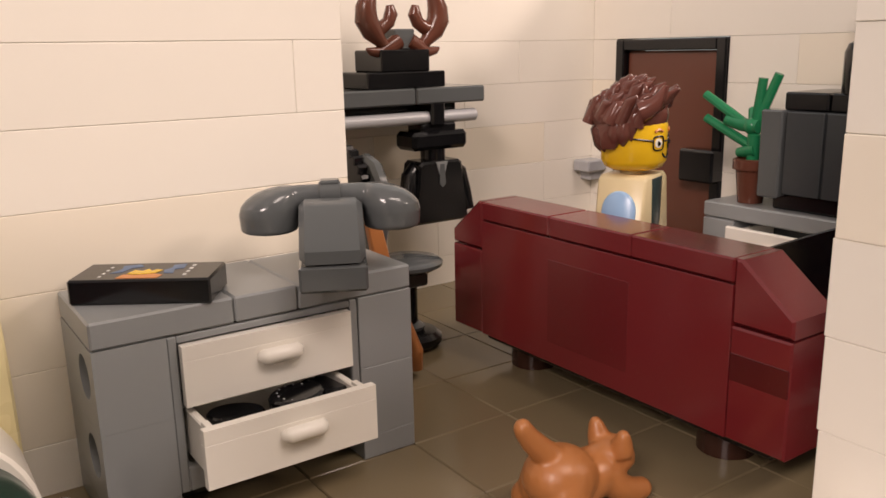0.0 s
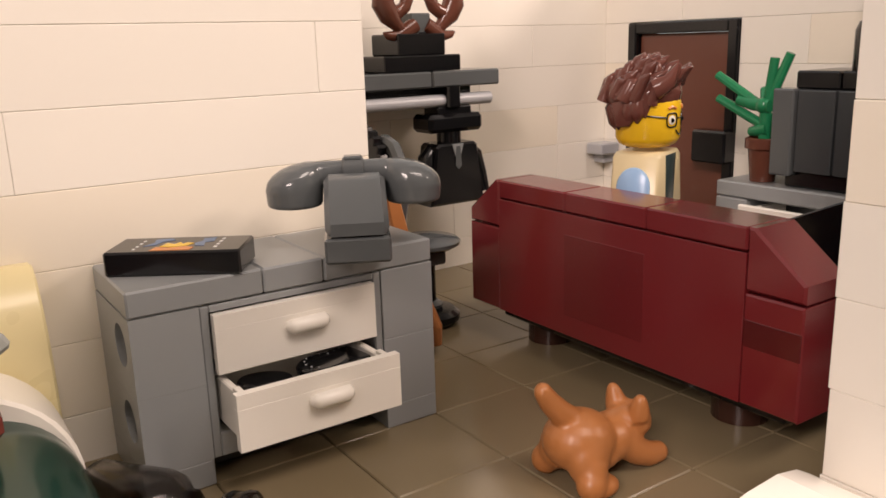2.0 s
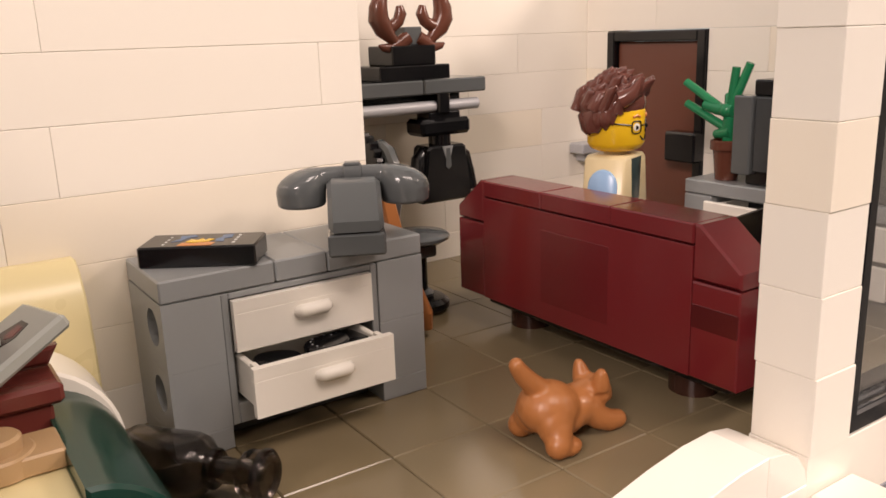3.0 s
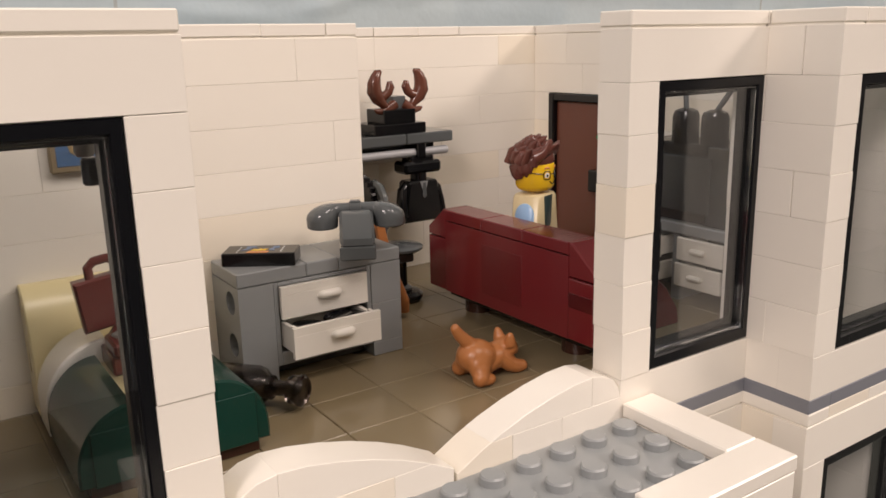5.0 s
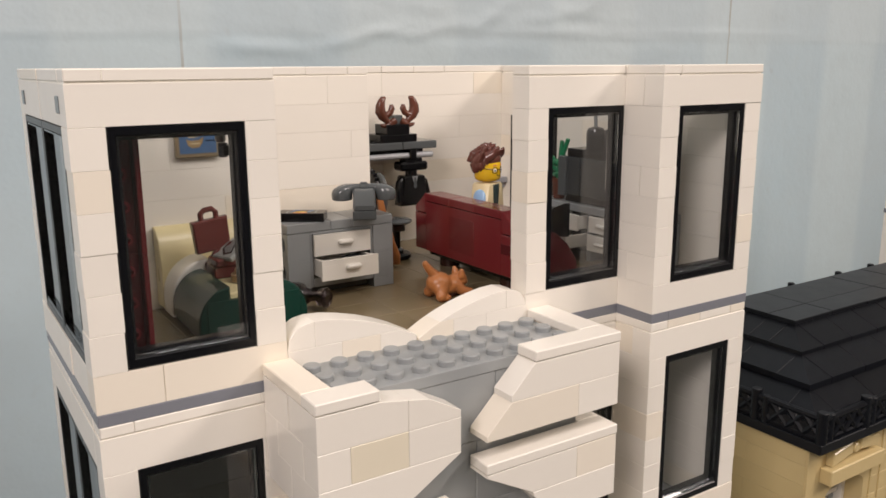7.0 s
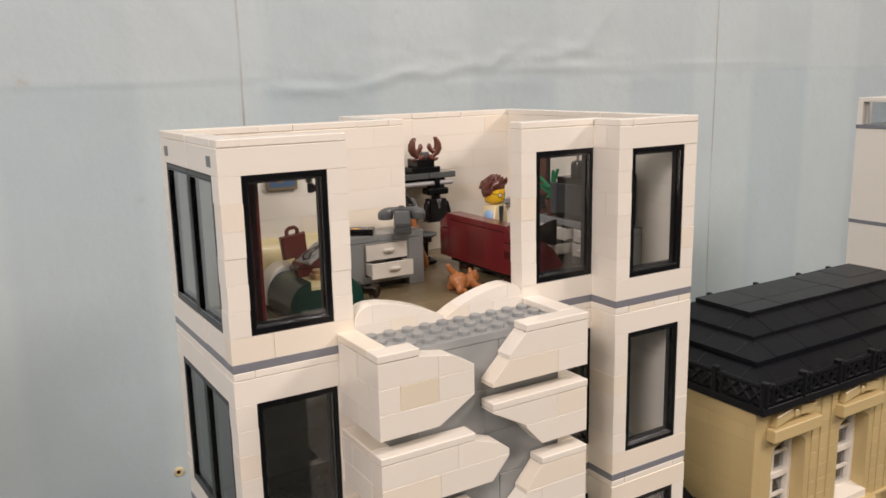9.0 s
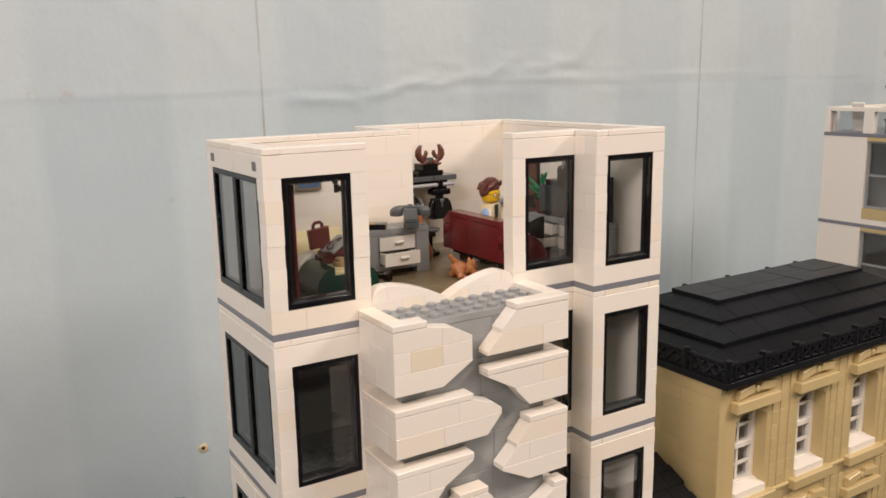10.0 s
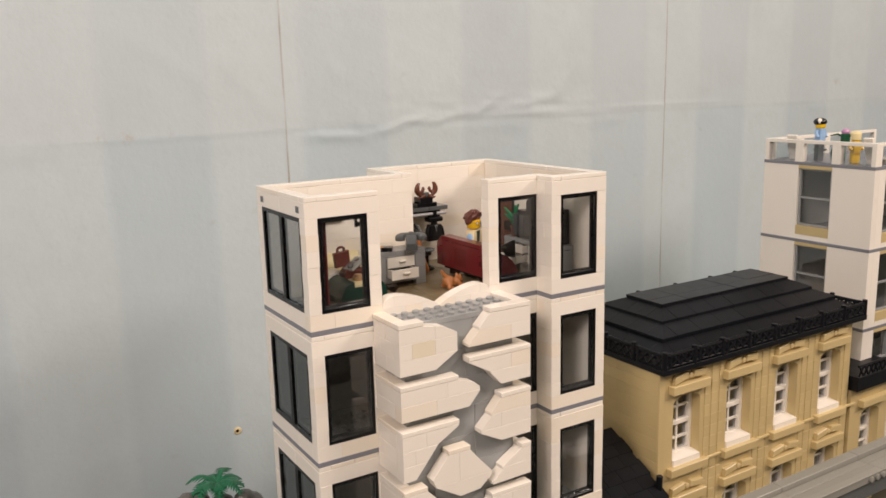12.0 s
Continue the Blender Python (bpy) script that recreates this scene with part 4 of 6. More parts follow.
for s, y0 in ((1, 2.0), (-1, 10.0)):
    e = [(y0, 0.0), (y0 + s, 0.0), (y0 + s, 1.78), (y0, 1.78)]
    arm = part("armrest", Geo().prism(e, "x", 17.0, 19.2, 0.03), DARK_RED, sofa, smooth=False)
    q = [(y0, 1.82), (y0 + s, 1.82), (y0 + s, 2.80), (y0 + 0.88 * s, 2.80), (y0, 2.10)]
    part("end_slope", Geo().prism(q, "x", 17.0, 18.0, 0.04), DARK_RED, arm, smooth=False)
    part("arm_top", Geo().prism([(18.0, 1.82), (18.02, 2.1), (18.6, 2.02), (19.3, 1.7), (19.9, 1.2), (20.4, 0.5), (20.5, 0.0), (18.9, 0.0), (18.9, 1.8)], "y", min(y0, y0 + s) + 0.02, max(y0, y0 + s) - 0.02, 0.04), DARK_RED, arm, angle=25)
    if s > 0:
        part("dark_band", Geo().box(16.992, 17.3, min(y0, y0 + s) + 0.02, max(y0, y0 + s) - 0.02, 0.95, 1.38, 0.01), DEEP_RED, arm, "darker red plate", smooth=False)
# black slab added to give the dark shadow under the sofa
part("underframe", Geo().box(17.5, 20.1, 2.5, 9.5, -0.36, -0.01, 0.04), BLACK, sofa, "black slab drawn for the deep shadow below the seat", smooth=False)
part("seat", Geo().box(18.0, 20.4, 3.0, 9.0, 0.0, 0.9, 0.06), DARK_RED, sofa, smooth=False)
for x in (18.12, 19.9):
    for y in (3.75, 8.65):
        part("leg", Geo().lathe([(0.48, 0.0), (0.48, 0.38), (0.40, 0.42), (0.40, 0.82)], (x, y, -0.8), seg=24), DARK_BROWN, sofa, "round brown foot")

# ---- seated toy figure: one plain shape ----
def cheek(turn, z, r):
    """A place on the round head, by its turn from straight ahead."""
    return (r * math.cos(radians(turn)), r * math.sin(radians(turn)), z)


f = Geo()
f.use(2).prism([(-0.78, 1.30), (0.78, 1.30), (0.56, 2.92), (0.46, 3.0), (-0.46, 3.0), (-0.56, 2.92)], "x", -0.47, 0.47, 0.05)
f.use(3).prism([(-0.26, 2.94), (0.26, 2.94), (0.20, 2.1), (0.0, 1.8), (-0.20, 2.1)], "x", 0.462, 0.482, 0.006)
f.use(2).box(-0.35, 1.3, -0.75, 0.75, 0.75, 1.32, 0.06)
f.lathe([(0.25, 0), (0.25, 0.2)], (0, 0, 2.98), seg=18)
f.use(1).lathe([(0.44, 0.0), (0.57, 0.06), (0.64, 0.18), (0.645, 0.86), (0.58, 1.04), (0.42, 1.12)], (0, 0, 3.08), seg=32)
for s in (-1, 1):
    arch = [(-0.33, 1.5), (0.33, 1.5)] + [(0.33 * math.cos(math.pi * k / 12), 2.38 + 0.36 * math.sin(math.pi * k / 12)) for k in range(13)]
    g = Geo().use(4).prism(arch, "y", -0.05, 0.05, 0.035)
    f.use(4).add([(p[0], s * (0.67 - 0.136 * (p[2] - 2.2)) + p[1], p[2]) for p in g.v], g.f)
    c0 = -9 + 23 * s
    f.use(6).tube([cheek(c0, 3.63, 0.640), cheek(c0, 3.63, 0.652)], 0.09, 16)
    f.use(5).tube([cheek(c0, 3.62, 0.648), cheek(c0 - 2, 3.62, 0.660)], 0.048, 12)
    square = [(math.copysign(abs(math.cos(a)) ** 0.55, math.cos(a)), math.copysign(abs(math.sin(a)) ** 0.55, math.sin(a))) for a in [2 * math.pi * k / 24 for k in range(25)]]
    f.tube([cheek(c0 + 12 * u, 3.63 + 0.135 * v, 0.655) for u, v in square], 0.015, 6)
    f.tube([cheek(c0 + s * (12 + 9 * k), 3.68 + 0.012 * k, 0.655) for k in range(6)], 0.018, 6)
    f.use(7).tube([cheek(c0 - 9, 3.85, 0.65), cheek(c0, 3.89, 0.65), cheek(c0 + 9, 3.85, 0.65)], 0.028, 6)
f.use(5).tube([cheek(-21 + 5 * k, 3.33 + 0.011 * (k - 3) ** 2, 0.645) for k in range(7)], 0.018, 6)
f.tube([cheek(-15, 3.66, 0.655), cheek(-3, 3.66, 0.655)], 0.016, 6)
h = f.use(0)
r = random.Random(4)
h.ball((-0.12, 0.0, 4.12), (0.78, 0.74, 0.48), 24, 14)
h.ball((-0.34, 0.0, 3.86), (0.44, 0.68, 0.50), 22, 12)
for k in range(13):
    a = math.pi + radians(-84 + 14 * k)
    low = 3.26 + 0.14 * r.random() + 0.30 * abs(k - 6) / 6
    h.tube([(0.48 * math.cos(a), 0.48 * math.sin(a), 4.1), (0.70 * math.cos(a), 0.68 * math.sin(a), 3.8), (0.66 * math.cos(a), 0.64 * math.sin(a), low + 0.12), (0.62 * math.cos(a), 0.61 * math.sin(a), low)], [0.2, 0.17, 0.12, 0.04], 8)
for s in (-1, 1):
    h.prism([(-0.58, 3.95), (0.24, 4.25), (0.22, 4.0), (0.10, 3.68), (-0.06, 3.76), (-0.22, 3.52), (-0.48, 3.5)], "y", 0.60 * s - 0.10, 0.60 * s + 0.10, 0.04)
for k in range(120):
    a = r.uniform(-3.1, 3.1)
    q = r.uniform(0.10, 0.70)
    x, y = q * math.cos(a) * 1.0 - 0.1, q * math.sin(a)
    z = 4.54 - 0.84 * q * q
    tip = (x + r.uniform(0.0, 0.24), y * 1.18 + r.uniform(-0.12, 0.12), z + r.uniform(0.10, 0.32))
    mid = ((x + tip[0]) / 2 - 0.03, (y + tip[1]) / 2, (z + tip[2]) / 2 + 0.06)
    h.tube([(x - 0.12, y, z - 0.16), mid, tip], [0.14, 0.10, 0.02], 8)
for k in range(11):
    y = -0.60 + 0.12 * k
    h.tube([(0.25, y, 4.22), (0.52, y * 0.95, 4.36), (0.84 - 0.30 * abs(y), y * 0.85, 4.50 + 0.16 * r.random())], [0.22, 0.15, 0.03], 8)
f.v = [((0.92 if p[2] > 3.06 else 0.98) * p[0], (0.92 if p[2] > 3.06 else 0.98) * p[1], p[2]) for p in f.v]
f.v = [(1.06 * p[0], 1.06 * p[1], 3.6 + 1.06 * (p[2] - 3.6)) for p in f.v]
twist = Matrix.Rotation(radians(-9), 3, "Z")
f.v = [tuple(twist @ Vector(p)) if p[2] < 3.03 else p for p in f.v]
f.v = [(p[0], p[1], p[2] if p[2] < 3.03 else 3.03 + 0.92 * (p[2] - 3.03) + 0.08 * max(0.0, p[2] - 3.9)) for p in f.v]
VEST = plastic("dark_vest_print", (0.03, 0.05, 0.05), 0.3, 0.05)
HAIR = plastic("brown_hair_plastic", (0.135, 0.048, 0.036), 0.15, 0.05)
solo("toy_figure", f, [HAIR, YELLOW, PALE_TAN, VEST, BLUE, BLACK, WHITE_CLEAN, PRINT_ORANGE], (19.2, 7.0, 0.43), "seated toy figure with brown spiky hair and tan top", "toy figure", rot=-60, local=True, angle=55)

# ---- shelf with trophy and hanging suit on the back wall ----
shelf = thing("shelf", (17, 14, 4.3), "dark grey wall shelf with a clothes rail below", "shelf")
for x0, x1 in ((14.0, 18.1), (18.1, 20.2)):
    part("board", Geo().box(x0 + 0.01, x1 - 0.01, 13.0, 15.0, 4.5, 4.9, 0.04), DARK_GREY, shelf, smooth=False)
part("underside", Geo().box(14.0, 19.7, 13.6, 15.0, 4.2, 4.5, 0.04), BLACK, shelf, smooth=False)
part("rail", Geo().cyl((14.05, 13.25, 4.16), (18.7, 13.25, 4.16), 0.16).cyl((18.85, 13.25, 4.16), (20.05, 13.25, 4.16), 0.16), SILVER, shelf, "light grey clothes rail")
part("clip", Geo().box(18.55, 18.95, 13.0, 13.7, 3.95, 4.55, 0.05), BLACK, shelf, smooth=False)

trophy = thing("trophy", (17.92, 13.6, 4.9), "black stepped trophy with two reddish-brown claws on the shelf", "trophy")
part("base", Geo().box(16.75, 18.98, 13.02, 14.6, 4.91, 5.30, 0.03), BLACK, trophy, smooth=False)
part("step", Geo().box(17.2, 18.58, 13.1, 14.4, 5.30, 5.82, 0.03), BLACK, trophy, smooth=False)
part("top", Geo().box(17.66, 18.22, 13.2, 14.0, 5.82, 6.30, 0.03), DARK_GREY, trophy, smooth=False)
for s in (-1, 1):
    def at(d, z):
        return (17.96 + s * 0.94 * d, 13.3, z + 0.05)
    g = Geo()
    g.tube([at(0.16, 5.98), at(0.40, 5.84), at(0.70, 5.70), at(0.98, 5.74), at(1.10, 5.80)], [0.20, 0.20, 0.15, 0.10, 0.03], 12)
    g.tube([at(0.50, 5.80), at(0.70, 5.98), at(0.92, 6.20), at(1.08, 6.46), at(1.07, 6.74), at(0.99, 6.96), at(0.90, 7.10), at(0.76, 7.16)], [0.13, 0.16, 0.26, 0.28, 0.25, 0.20, 0.16, 0.08], 14)
    g.tube([at(0.88, 6.24), at(0.64, 6.28), at(0.44, 6.40), at(0.35, 6.60), at(0.38, 6.80)], [0.18, 0.17, 0.16, 0.165, 0.09], 12)
    part("claw", g, BROWN, trophy, "reddish-brown curved claw")

suit = thing("suit", (18.8, 13.4, 1.5), "black toy suit with a grey tie hanging from the rail", "suit")
part("hanger", Geo().box(17.98, 19.65, 13.0, 13.9, 3.36, 3.82, 0.1).box(18.3, 19.35, 13.1, 13.8, 3.75, 4.02, 0.05), BLACK, suit, smooth=False)
part("neck", Geo().cyl((18.8, 13.4, 3.0), (18.8, 13.4, 3.5), 0.32), BLACK, suit)
part("jacket", Geo().prism([(17.95, 1.5), (19.65, 1.5), (19.45, 3.0), (19.35, 3.08), (18.25, 3.08), (18.15, 3.0)], "y", 13.0, 13.8, 0.06), BLACK, suit, smooth=False)
for s in (-1, 1):
    part("sleeve", Geo().tube([(18.8 + 0.52 * s, 13.4, 2.92), (18.8 + 0.72 * s, 13.35, 2.7), (18.8 + 0.82 * s, 13.3, 2.2), (18.8 + 0.86 * s, 13.15, 1.7)], [0.2, 0.25, 0.25, 0.21], 12), BLACK, suit)
part("shirt", Geo().prism([(18.62, 3.06), (18.98, 3.06), (18.82, 2.55), (18.78, 2.55)], "y", 12.98, 13.02, 0.01), GREY, suit, "grey shirt front", smooth=False)
part("tie", Geo().prism([(18.74, 3.0), (18.86, 3.0), (18.9, 2.5), (18.8, 2.4), (18.7, 2.5)], "y", 12.965, 12.99, 0.005), DARK_GREY, suit, smooth=False)

# ---- office chair and guitar behind the desk ----
chair = thing("office_chair", (16.6, 11.2, -0.8), "dark grey swivel chair with a round seat and black base", "chair")
part("seat", Geo().lathe([(0.25, 0.0), (0.62, 0.06), (0.80, 0.16), (0.82, 0.24), (0.74, 0.30), (0.3, 0.34)], (16.55, 11.2, 0.95), seg=28), DARK_GREY, chair)
part("seat_block", Geo().box(16.2, 16.9, 10.85, 11.55, 0.65, 0.98, 0.04), DARK_GREY, chair, smooth=False)
part("post", Geo().cyl((16.55, 11.2, -0.4), (16.55, 11.2, 0.7), 0.22), BLACK, chair)
part("base", Geo().lathe([(0.30, 0.0), (0.62, 0.02), (0.72, 0.12), (0.72, 0.26), (0.6, 0.36), (0.3, 0.40)], (16.6, 11.2, -0.8), seg=28), BLACK, chair)
part("base_hub", Geo().lathe([(0.3, 0.0), (0.34, 0.1), (0.2, 0.2)], (16.6, 11.2, -0.42), seg=20), DARK_GREY, chair)
part("backrest", Geo().prism([(10.5, 1.6), (11.5, 1.6), (11.75, 2.4), (11.7, 3.1), (11.45, 3.55), (11.0, 3.72), (10.55, 3.58), (10.28, 3.2), (10.25, 2.4)], "x", 15.35, 15.65, 0.08), DARK_GREY, chair, angle=40)
rim = [(2 * math.pi * k / 72, 0.93 if k % 3 else 0.83) for k in range(72)]
part("back_wheel", Geo().prism([(11.42 + r0 * math.cos(a), 2.95 + r0 * math.sin(a)) for a, r0 in rim], "x", 15.12, 15.36, 0.02), BLACK, chair, "black toothed wheel on the back", smooth=False)
part("back_stem", Geo().box(15.5, 16.4, 11.0, 11.4, 0.85, 1.1, 0.04).box(15.4, 15.62, 11.0, 11.4, 0.85, 1.8, 0.04), DARK_GREY, chair, smooth=False)

guitar = thing("guitar", (15.6, 9.8, -0.8), "orange-brown toy guitar leaning against the wall end", "guitar")
part("body", Geo().tube([(15.62, 9.55, -0.62), (15.52, 9.62, -0.2), (15.40, 9.72, 0.5), (15.25, 9.82, 1.1)], [0.30, 0.52, 0.34, 0.42], 18, 0.4), NOUGAT, guitar)
part("neck", Geo().prism([(14.72, 2.9), (15.0, 2.95), (15.5, 0.9), (15.1, 0.8)], "y", 9.78, 9.95, 0.03), NOUGAT, guitar, smooth=False)

# ---- east side: counter, machine, plant, screen ----
counter = thing("counter", (25, 6, -0.8), "grey brick-built counter with white drawers pulled open", "counter")
part("top", Geo().box(24.0, 25.98, 1.1, 9.0, 1.62, 2.0, 0.035), GREY, counter, smooth=False)
part("end_panel", Geo().box(24.0, 25.98, 8.1, 9.0, -0.8, 1.6, 0.035), GREY, counter, smooth=False)
part("end_panel", Geo().box(24.0, 25.98, 1.1, 3.0, -0.8, 1.6, 0.035), GREY, counter, smooth=False)
part("divider", Geo().box(24.2, 25.98, 5.14, 5.5, -0.8, 1.6, 0.035), GREY, counter, smooth=False)
part("back_panel", Geo().box(25.6, 25.98, 3.0, 8.1, -0.8, 1.6, 0.02), DARK_GREY, counter, smooth=False)
for y0, wide, out in ((3.2, 1.9, 0.1), (5.55, 2.5, 1.0)):
    for z0, o in ((0.75, 0.35 * out), (-0.15, 1.1 * out)):
        xf = 23.95 - o
        g = Geo().box(xf, xf + 0.14, y0, y0 + wide, z0, z0 + 0.8, 0.03)
        g.box(xf + 0.1, 25.3, y0 + 0.1, y0 + 0.22, z0 + 0.05, z0 + 0.7, 0.02).box(xf + 0.1, 25.3, y0 + wide - 0.22, y0 + wide - 0.1, z0 + 0.05, z0 + 0.7, 0.02)
        g.box(xf + 0.1, 25.3, y0 + 0.2, y0 + wide - 0.2, z0 + 0.05, z0 + 0.12, 0.02)
        dr = part("drawer", g, WHITE_CLEAN, counter, "white drawer", smooth=False)
        part("handle", Geo().box(xf - 0.2, xf + 0.02, y0 + wide / 2 - 0.3, y0 + wide / 2 + 0.3, z0 + 0.32, z0 + 0.5, 0.06), WHITE_CLEAN, dr, smooth=False)

MACHINE_GREY = plastic("iron_grey_plastic", (0.05, 0.056, 0.06), 0.2, 0.05)
machine = thing("coffee_machine", (25, 5.5, 2.0), "dark grey boxy machine with a black top on the counter", "machine")
part("body", Geo().box(24.2, 25.9, 4.0, 7.4, 2.4, 4.3, 0.05), MACHINE_GREY, machine, smooth=False)
for y0, y1 in ((4.0, 5.99), (6.05, 6.96)):
    part("front_panel", Geo().box(24.1, 24.3, y0, y1, 2.41, 4.29, 0.02), MACHINE_GREY, machine, smooth=False)
part("corner_column", Geo().box(24.0, 24.5, 7.0, 7.55, 2.3, 4.32, 0.04), DARK_GREY, machine, smooth=False)
part("foot", Geo().box(24.3, 25.9, 4.1, 7.3, 2.01, 2.4, 0.04), BLACK, machine, smooth=False)
for y0, y1 in ((4.2, 6.0), (6.04, 7.1)):
    part("lid", Geo().box(24.2, 25.9, y0, y1, 4.31, 4.72, 0.04), BLACK, machine, smooth=False)
for y in (5.5, 4.3):
    tank = part("tank", Geo().lathe([(0.42, 0.0), (0.45, 0.05), (0.45, 0.9), (0.38, 1.08), (0.2, 1.16)], (24.6, y, 4.68), seg=24), BLACK, machine, "black round-topped tank")
    part("lever", Geo().cyl((24.6, y, 5.75), (24.75, y + (0.25 if y > 5 else -0.9), 7.1), 0.09), DARK_GREY, tank)
part("side_block", Geo().box(24.5, 25.9, 1.6, 3.04, 2.01, 5.2, 0.05), BLACK, machine, smooth=False)
part("tank_support", Geo().box(24.15, 25.9, 3.1, 4.2, 2.01, 4.68, 0.04), MACHINE_GREY, machine, smooth=False)

plant = thing("potted_plant", (24.6, 8.1, 2.0), "green jointed plant in a reddish-brown pot on the counter", "plant")
part("pot", Geo().lathe([(0.30, 0.0), (0.38, 0.8), (0.46, 0.82), (0.46, 1.05), (0.40, 1.08), (0.38, 0.95)], (24.6, 8.1, 2.01), seg=24), BROWN, plant, "reddish-brown pot")
part("stem", Geo().cyl((24.6, 8.1, 2.9), (24.6, 8.1, 3.7), 0.16), LEAF, plant)
for tip, base in (((24.5, 9.5, 4.58), 3.75), ((24.5, 9.45, 4.0), 3.35), ((24.6, 7.95, 5.0), 3.7), ((24.7, 7.6, 5.1), 3.8), ((25.2, 8.6, 4.2), 3.5)):
    g = Geo().tube([(24.6, 8.1, base), ((24.6 + tip[0]) / 2, (8.1 + tip[1]) / 2, (base + tip[2]) / 2), tip], [0.12, 0.12, 0.11], 10)
    part("leaf", g, LEAF, plant)
part("joint", Geo().tube([(24.55, 7.95, 3.86), (24.55, 8.45, 3.88), (24.5, 8.85, 3.98)], [0.17, 0.16, 0.13], 12).ball((24.55, 8.15, 3.86), 0.2), LEAF, plant)
part("joint", Geo().tube([(24.55, 8.0, 3.3), (24.55, 8.25, 3.24), (24.6, 8.5, 3.2)], [0.16, 0.15, 0.12], 12), LEAF, plant)

screen = thing("screen", (21.1, 4.9, -0.8), "black flat screen tilted on a thin stand", "screen")
part("stand", Geo().box(20.95, 21.25, 4.5, 4.9, -0.79, 1.14, 0.04), BLACK, screen, smooth=False)
part("foot", Geo().box(20.6, 21.6, 4.2, 5.2, -0.795, -0.6, 0.04), BLACK, screen, smooth=False)
part("panel", Geo().prism([(3.5, 1.12), (4.55, 1.12), (5.35, 1.86), (3.96, 2.50), (3.5, 2.68)], "x", 20.9, 21.3, 0.03), BLACK, screen, smooth=False)

sconce = thing("wall_bracket", (25.6, 14.4, 2.0), "small grey bracket in the corner of the room", "bracket")
part("arm", Geo().box(25.2, 25.98, 14.3, 14.98, 2.0, 2.35, 0.04), SILVER, sconce, smooth=False)
part("foot", Geo().box(25.5, 25.98, 14.5, 14.98, 1.7, 2.02, 0.04), SILVER, sconce, smooth=False)

# ---- sleeping corner: bed, open briefcase, picture, red post ----
SHADE_GREY = plastic("shaded_grey_print", (0.20, 0.21, 0.20), 0.3, 0.05)
bed = thing("bed", (6.1, 6.2, -0.8), "pale yellow bed with dark green rounded sides and white pillow", "bed")


def round_side(x_out, x_in, top, low, share=0.75, reach=0.98):
    """Half-arch profile: upright outside, rounded shoulder, flat inner side."""
    s = 1 if x_in > x_out else -1
    w = abs(x_in - x_out)
    pts = [(x_out, low)]
    for k in range(11):
        a = math.pi * (1 - k / 20)
        pts.append((x_out + s * (w * reach + w * reach * math.cos(a)), top - (top - low) * share + (top - low) * share * math.sin(a)))
    return pts + [(x_in, low)]


for name, mat, y0, y1, top, low, share, reach, label in (("blanket_side", GREEN, 3.3, 6.7, 1.2, -0.45, 0.8, 0.98, "dark green rounded blanket edge"), ("pillow_side", WHITE_CLEAN, 6.7, 7.98, 1.55, -0.6, 0.7, 0.98, "white rounded pillow end")):
    wd = {"blanket_side": 1.2, "pillow_side": 1.5}.get(name, 2.05)
    part(name, Geo().prism(round_side(4.1, 4.1 + wd, top, low, share, reach), "y", y0, y1, 0.05), mat, bed, label, angle=30)
    part(name, Geo().prism(round_side(8.2, 8.2 - wd, top, low, share, reach), "y", y0, y1, 0.05), mat, bed, label, angle=30)
part("headboard", Geo().prism([(8.97, -0.6), (8.97, 2.6), (8.78, 2.6), (8.5, 2.42), (8.28, 2.1), (8.12, 1.7), (8.03, 1.2), (8.0, 0.6), (8.0, -0.6)], "x", 4.1, 8.16, 0.04), STRAW, bed, "pale yellow curved headboard", angle=30)
part("mattress", Geo().box(5.25, 7.05, 3.43, 7.98, -0.4, 0.95, 0.05), STRAW, bed, "pale yellow mattress", smooth=False)
part("bed_foot", Geo().box(4.4, 7.9, 3.26, 3.42, -0.45, 0.75, 0.015), GREEN, bed, "dark green foot end", smooth=False)
part("frame", Geo().box(4.3, 8.0, 3.5, 8.9, -0.8, -0.42, 0.03), DARK_BROWN, bed, smooth=False)
g = Geo().lathe([(0.42, 0.0), (0.45, 0.03), (0.45, 0.27), (0.42, 0.30), (0.31, 0.30), (0.31, 0.46), (0.27, 0.50)], (6.30, 4.85, 0.96), seg=32)
g.box(6.36, 7.04, 4.46, 5.24, 0.965, 1.235, 0.03)
solo("tan_block", g, plastic("light_brown_plastic", (0.42, 0.275, 0.145), 0.3, 0.05), (6.1, 4.9, 0.96), "small light brown round-ended stud block on the bed", "block")

CASE_RED = plastic("red_brown_plastic", (0.135, 0.030, 0.024), 0.2, 0.05)
case = thing("briefcase", (5.9, 6.4, 1.1), "open reddish-brown briefcase with grey papers on the bed", "briefcase")
part("rim", Geo().prism([(5.6, 1.74), (7.2, 1.74), (7.35, 2.0), (5.75, 1.95)], "y", 6.2, 6.45, 0.05), CASE_RED, case, smooth=False)
part("support", Geo().box(5.45, 7.1, 5.55, 7.2, 0.96, 1.41, 0.04), CASE_RED, case, smooth=False)
part("tray", Geo().box(5.5, 7.25, 5.45, 6.5, 1.42, 1.72, 0.06), CASE_RED, case, smooth=False)
lid = part("lid", Geo().prism([(5.12, 1.78), (6.45, 1.95), (6.36, 3.2), (4.97, 3.02)], "y", 6.45, 6.85, 0.06), CASE_RED, case, smooth=False)
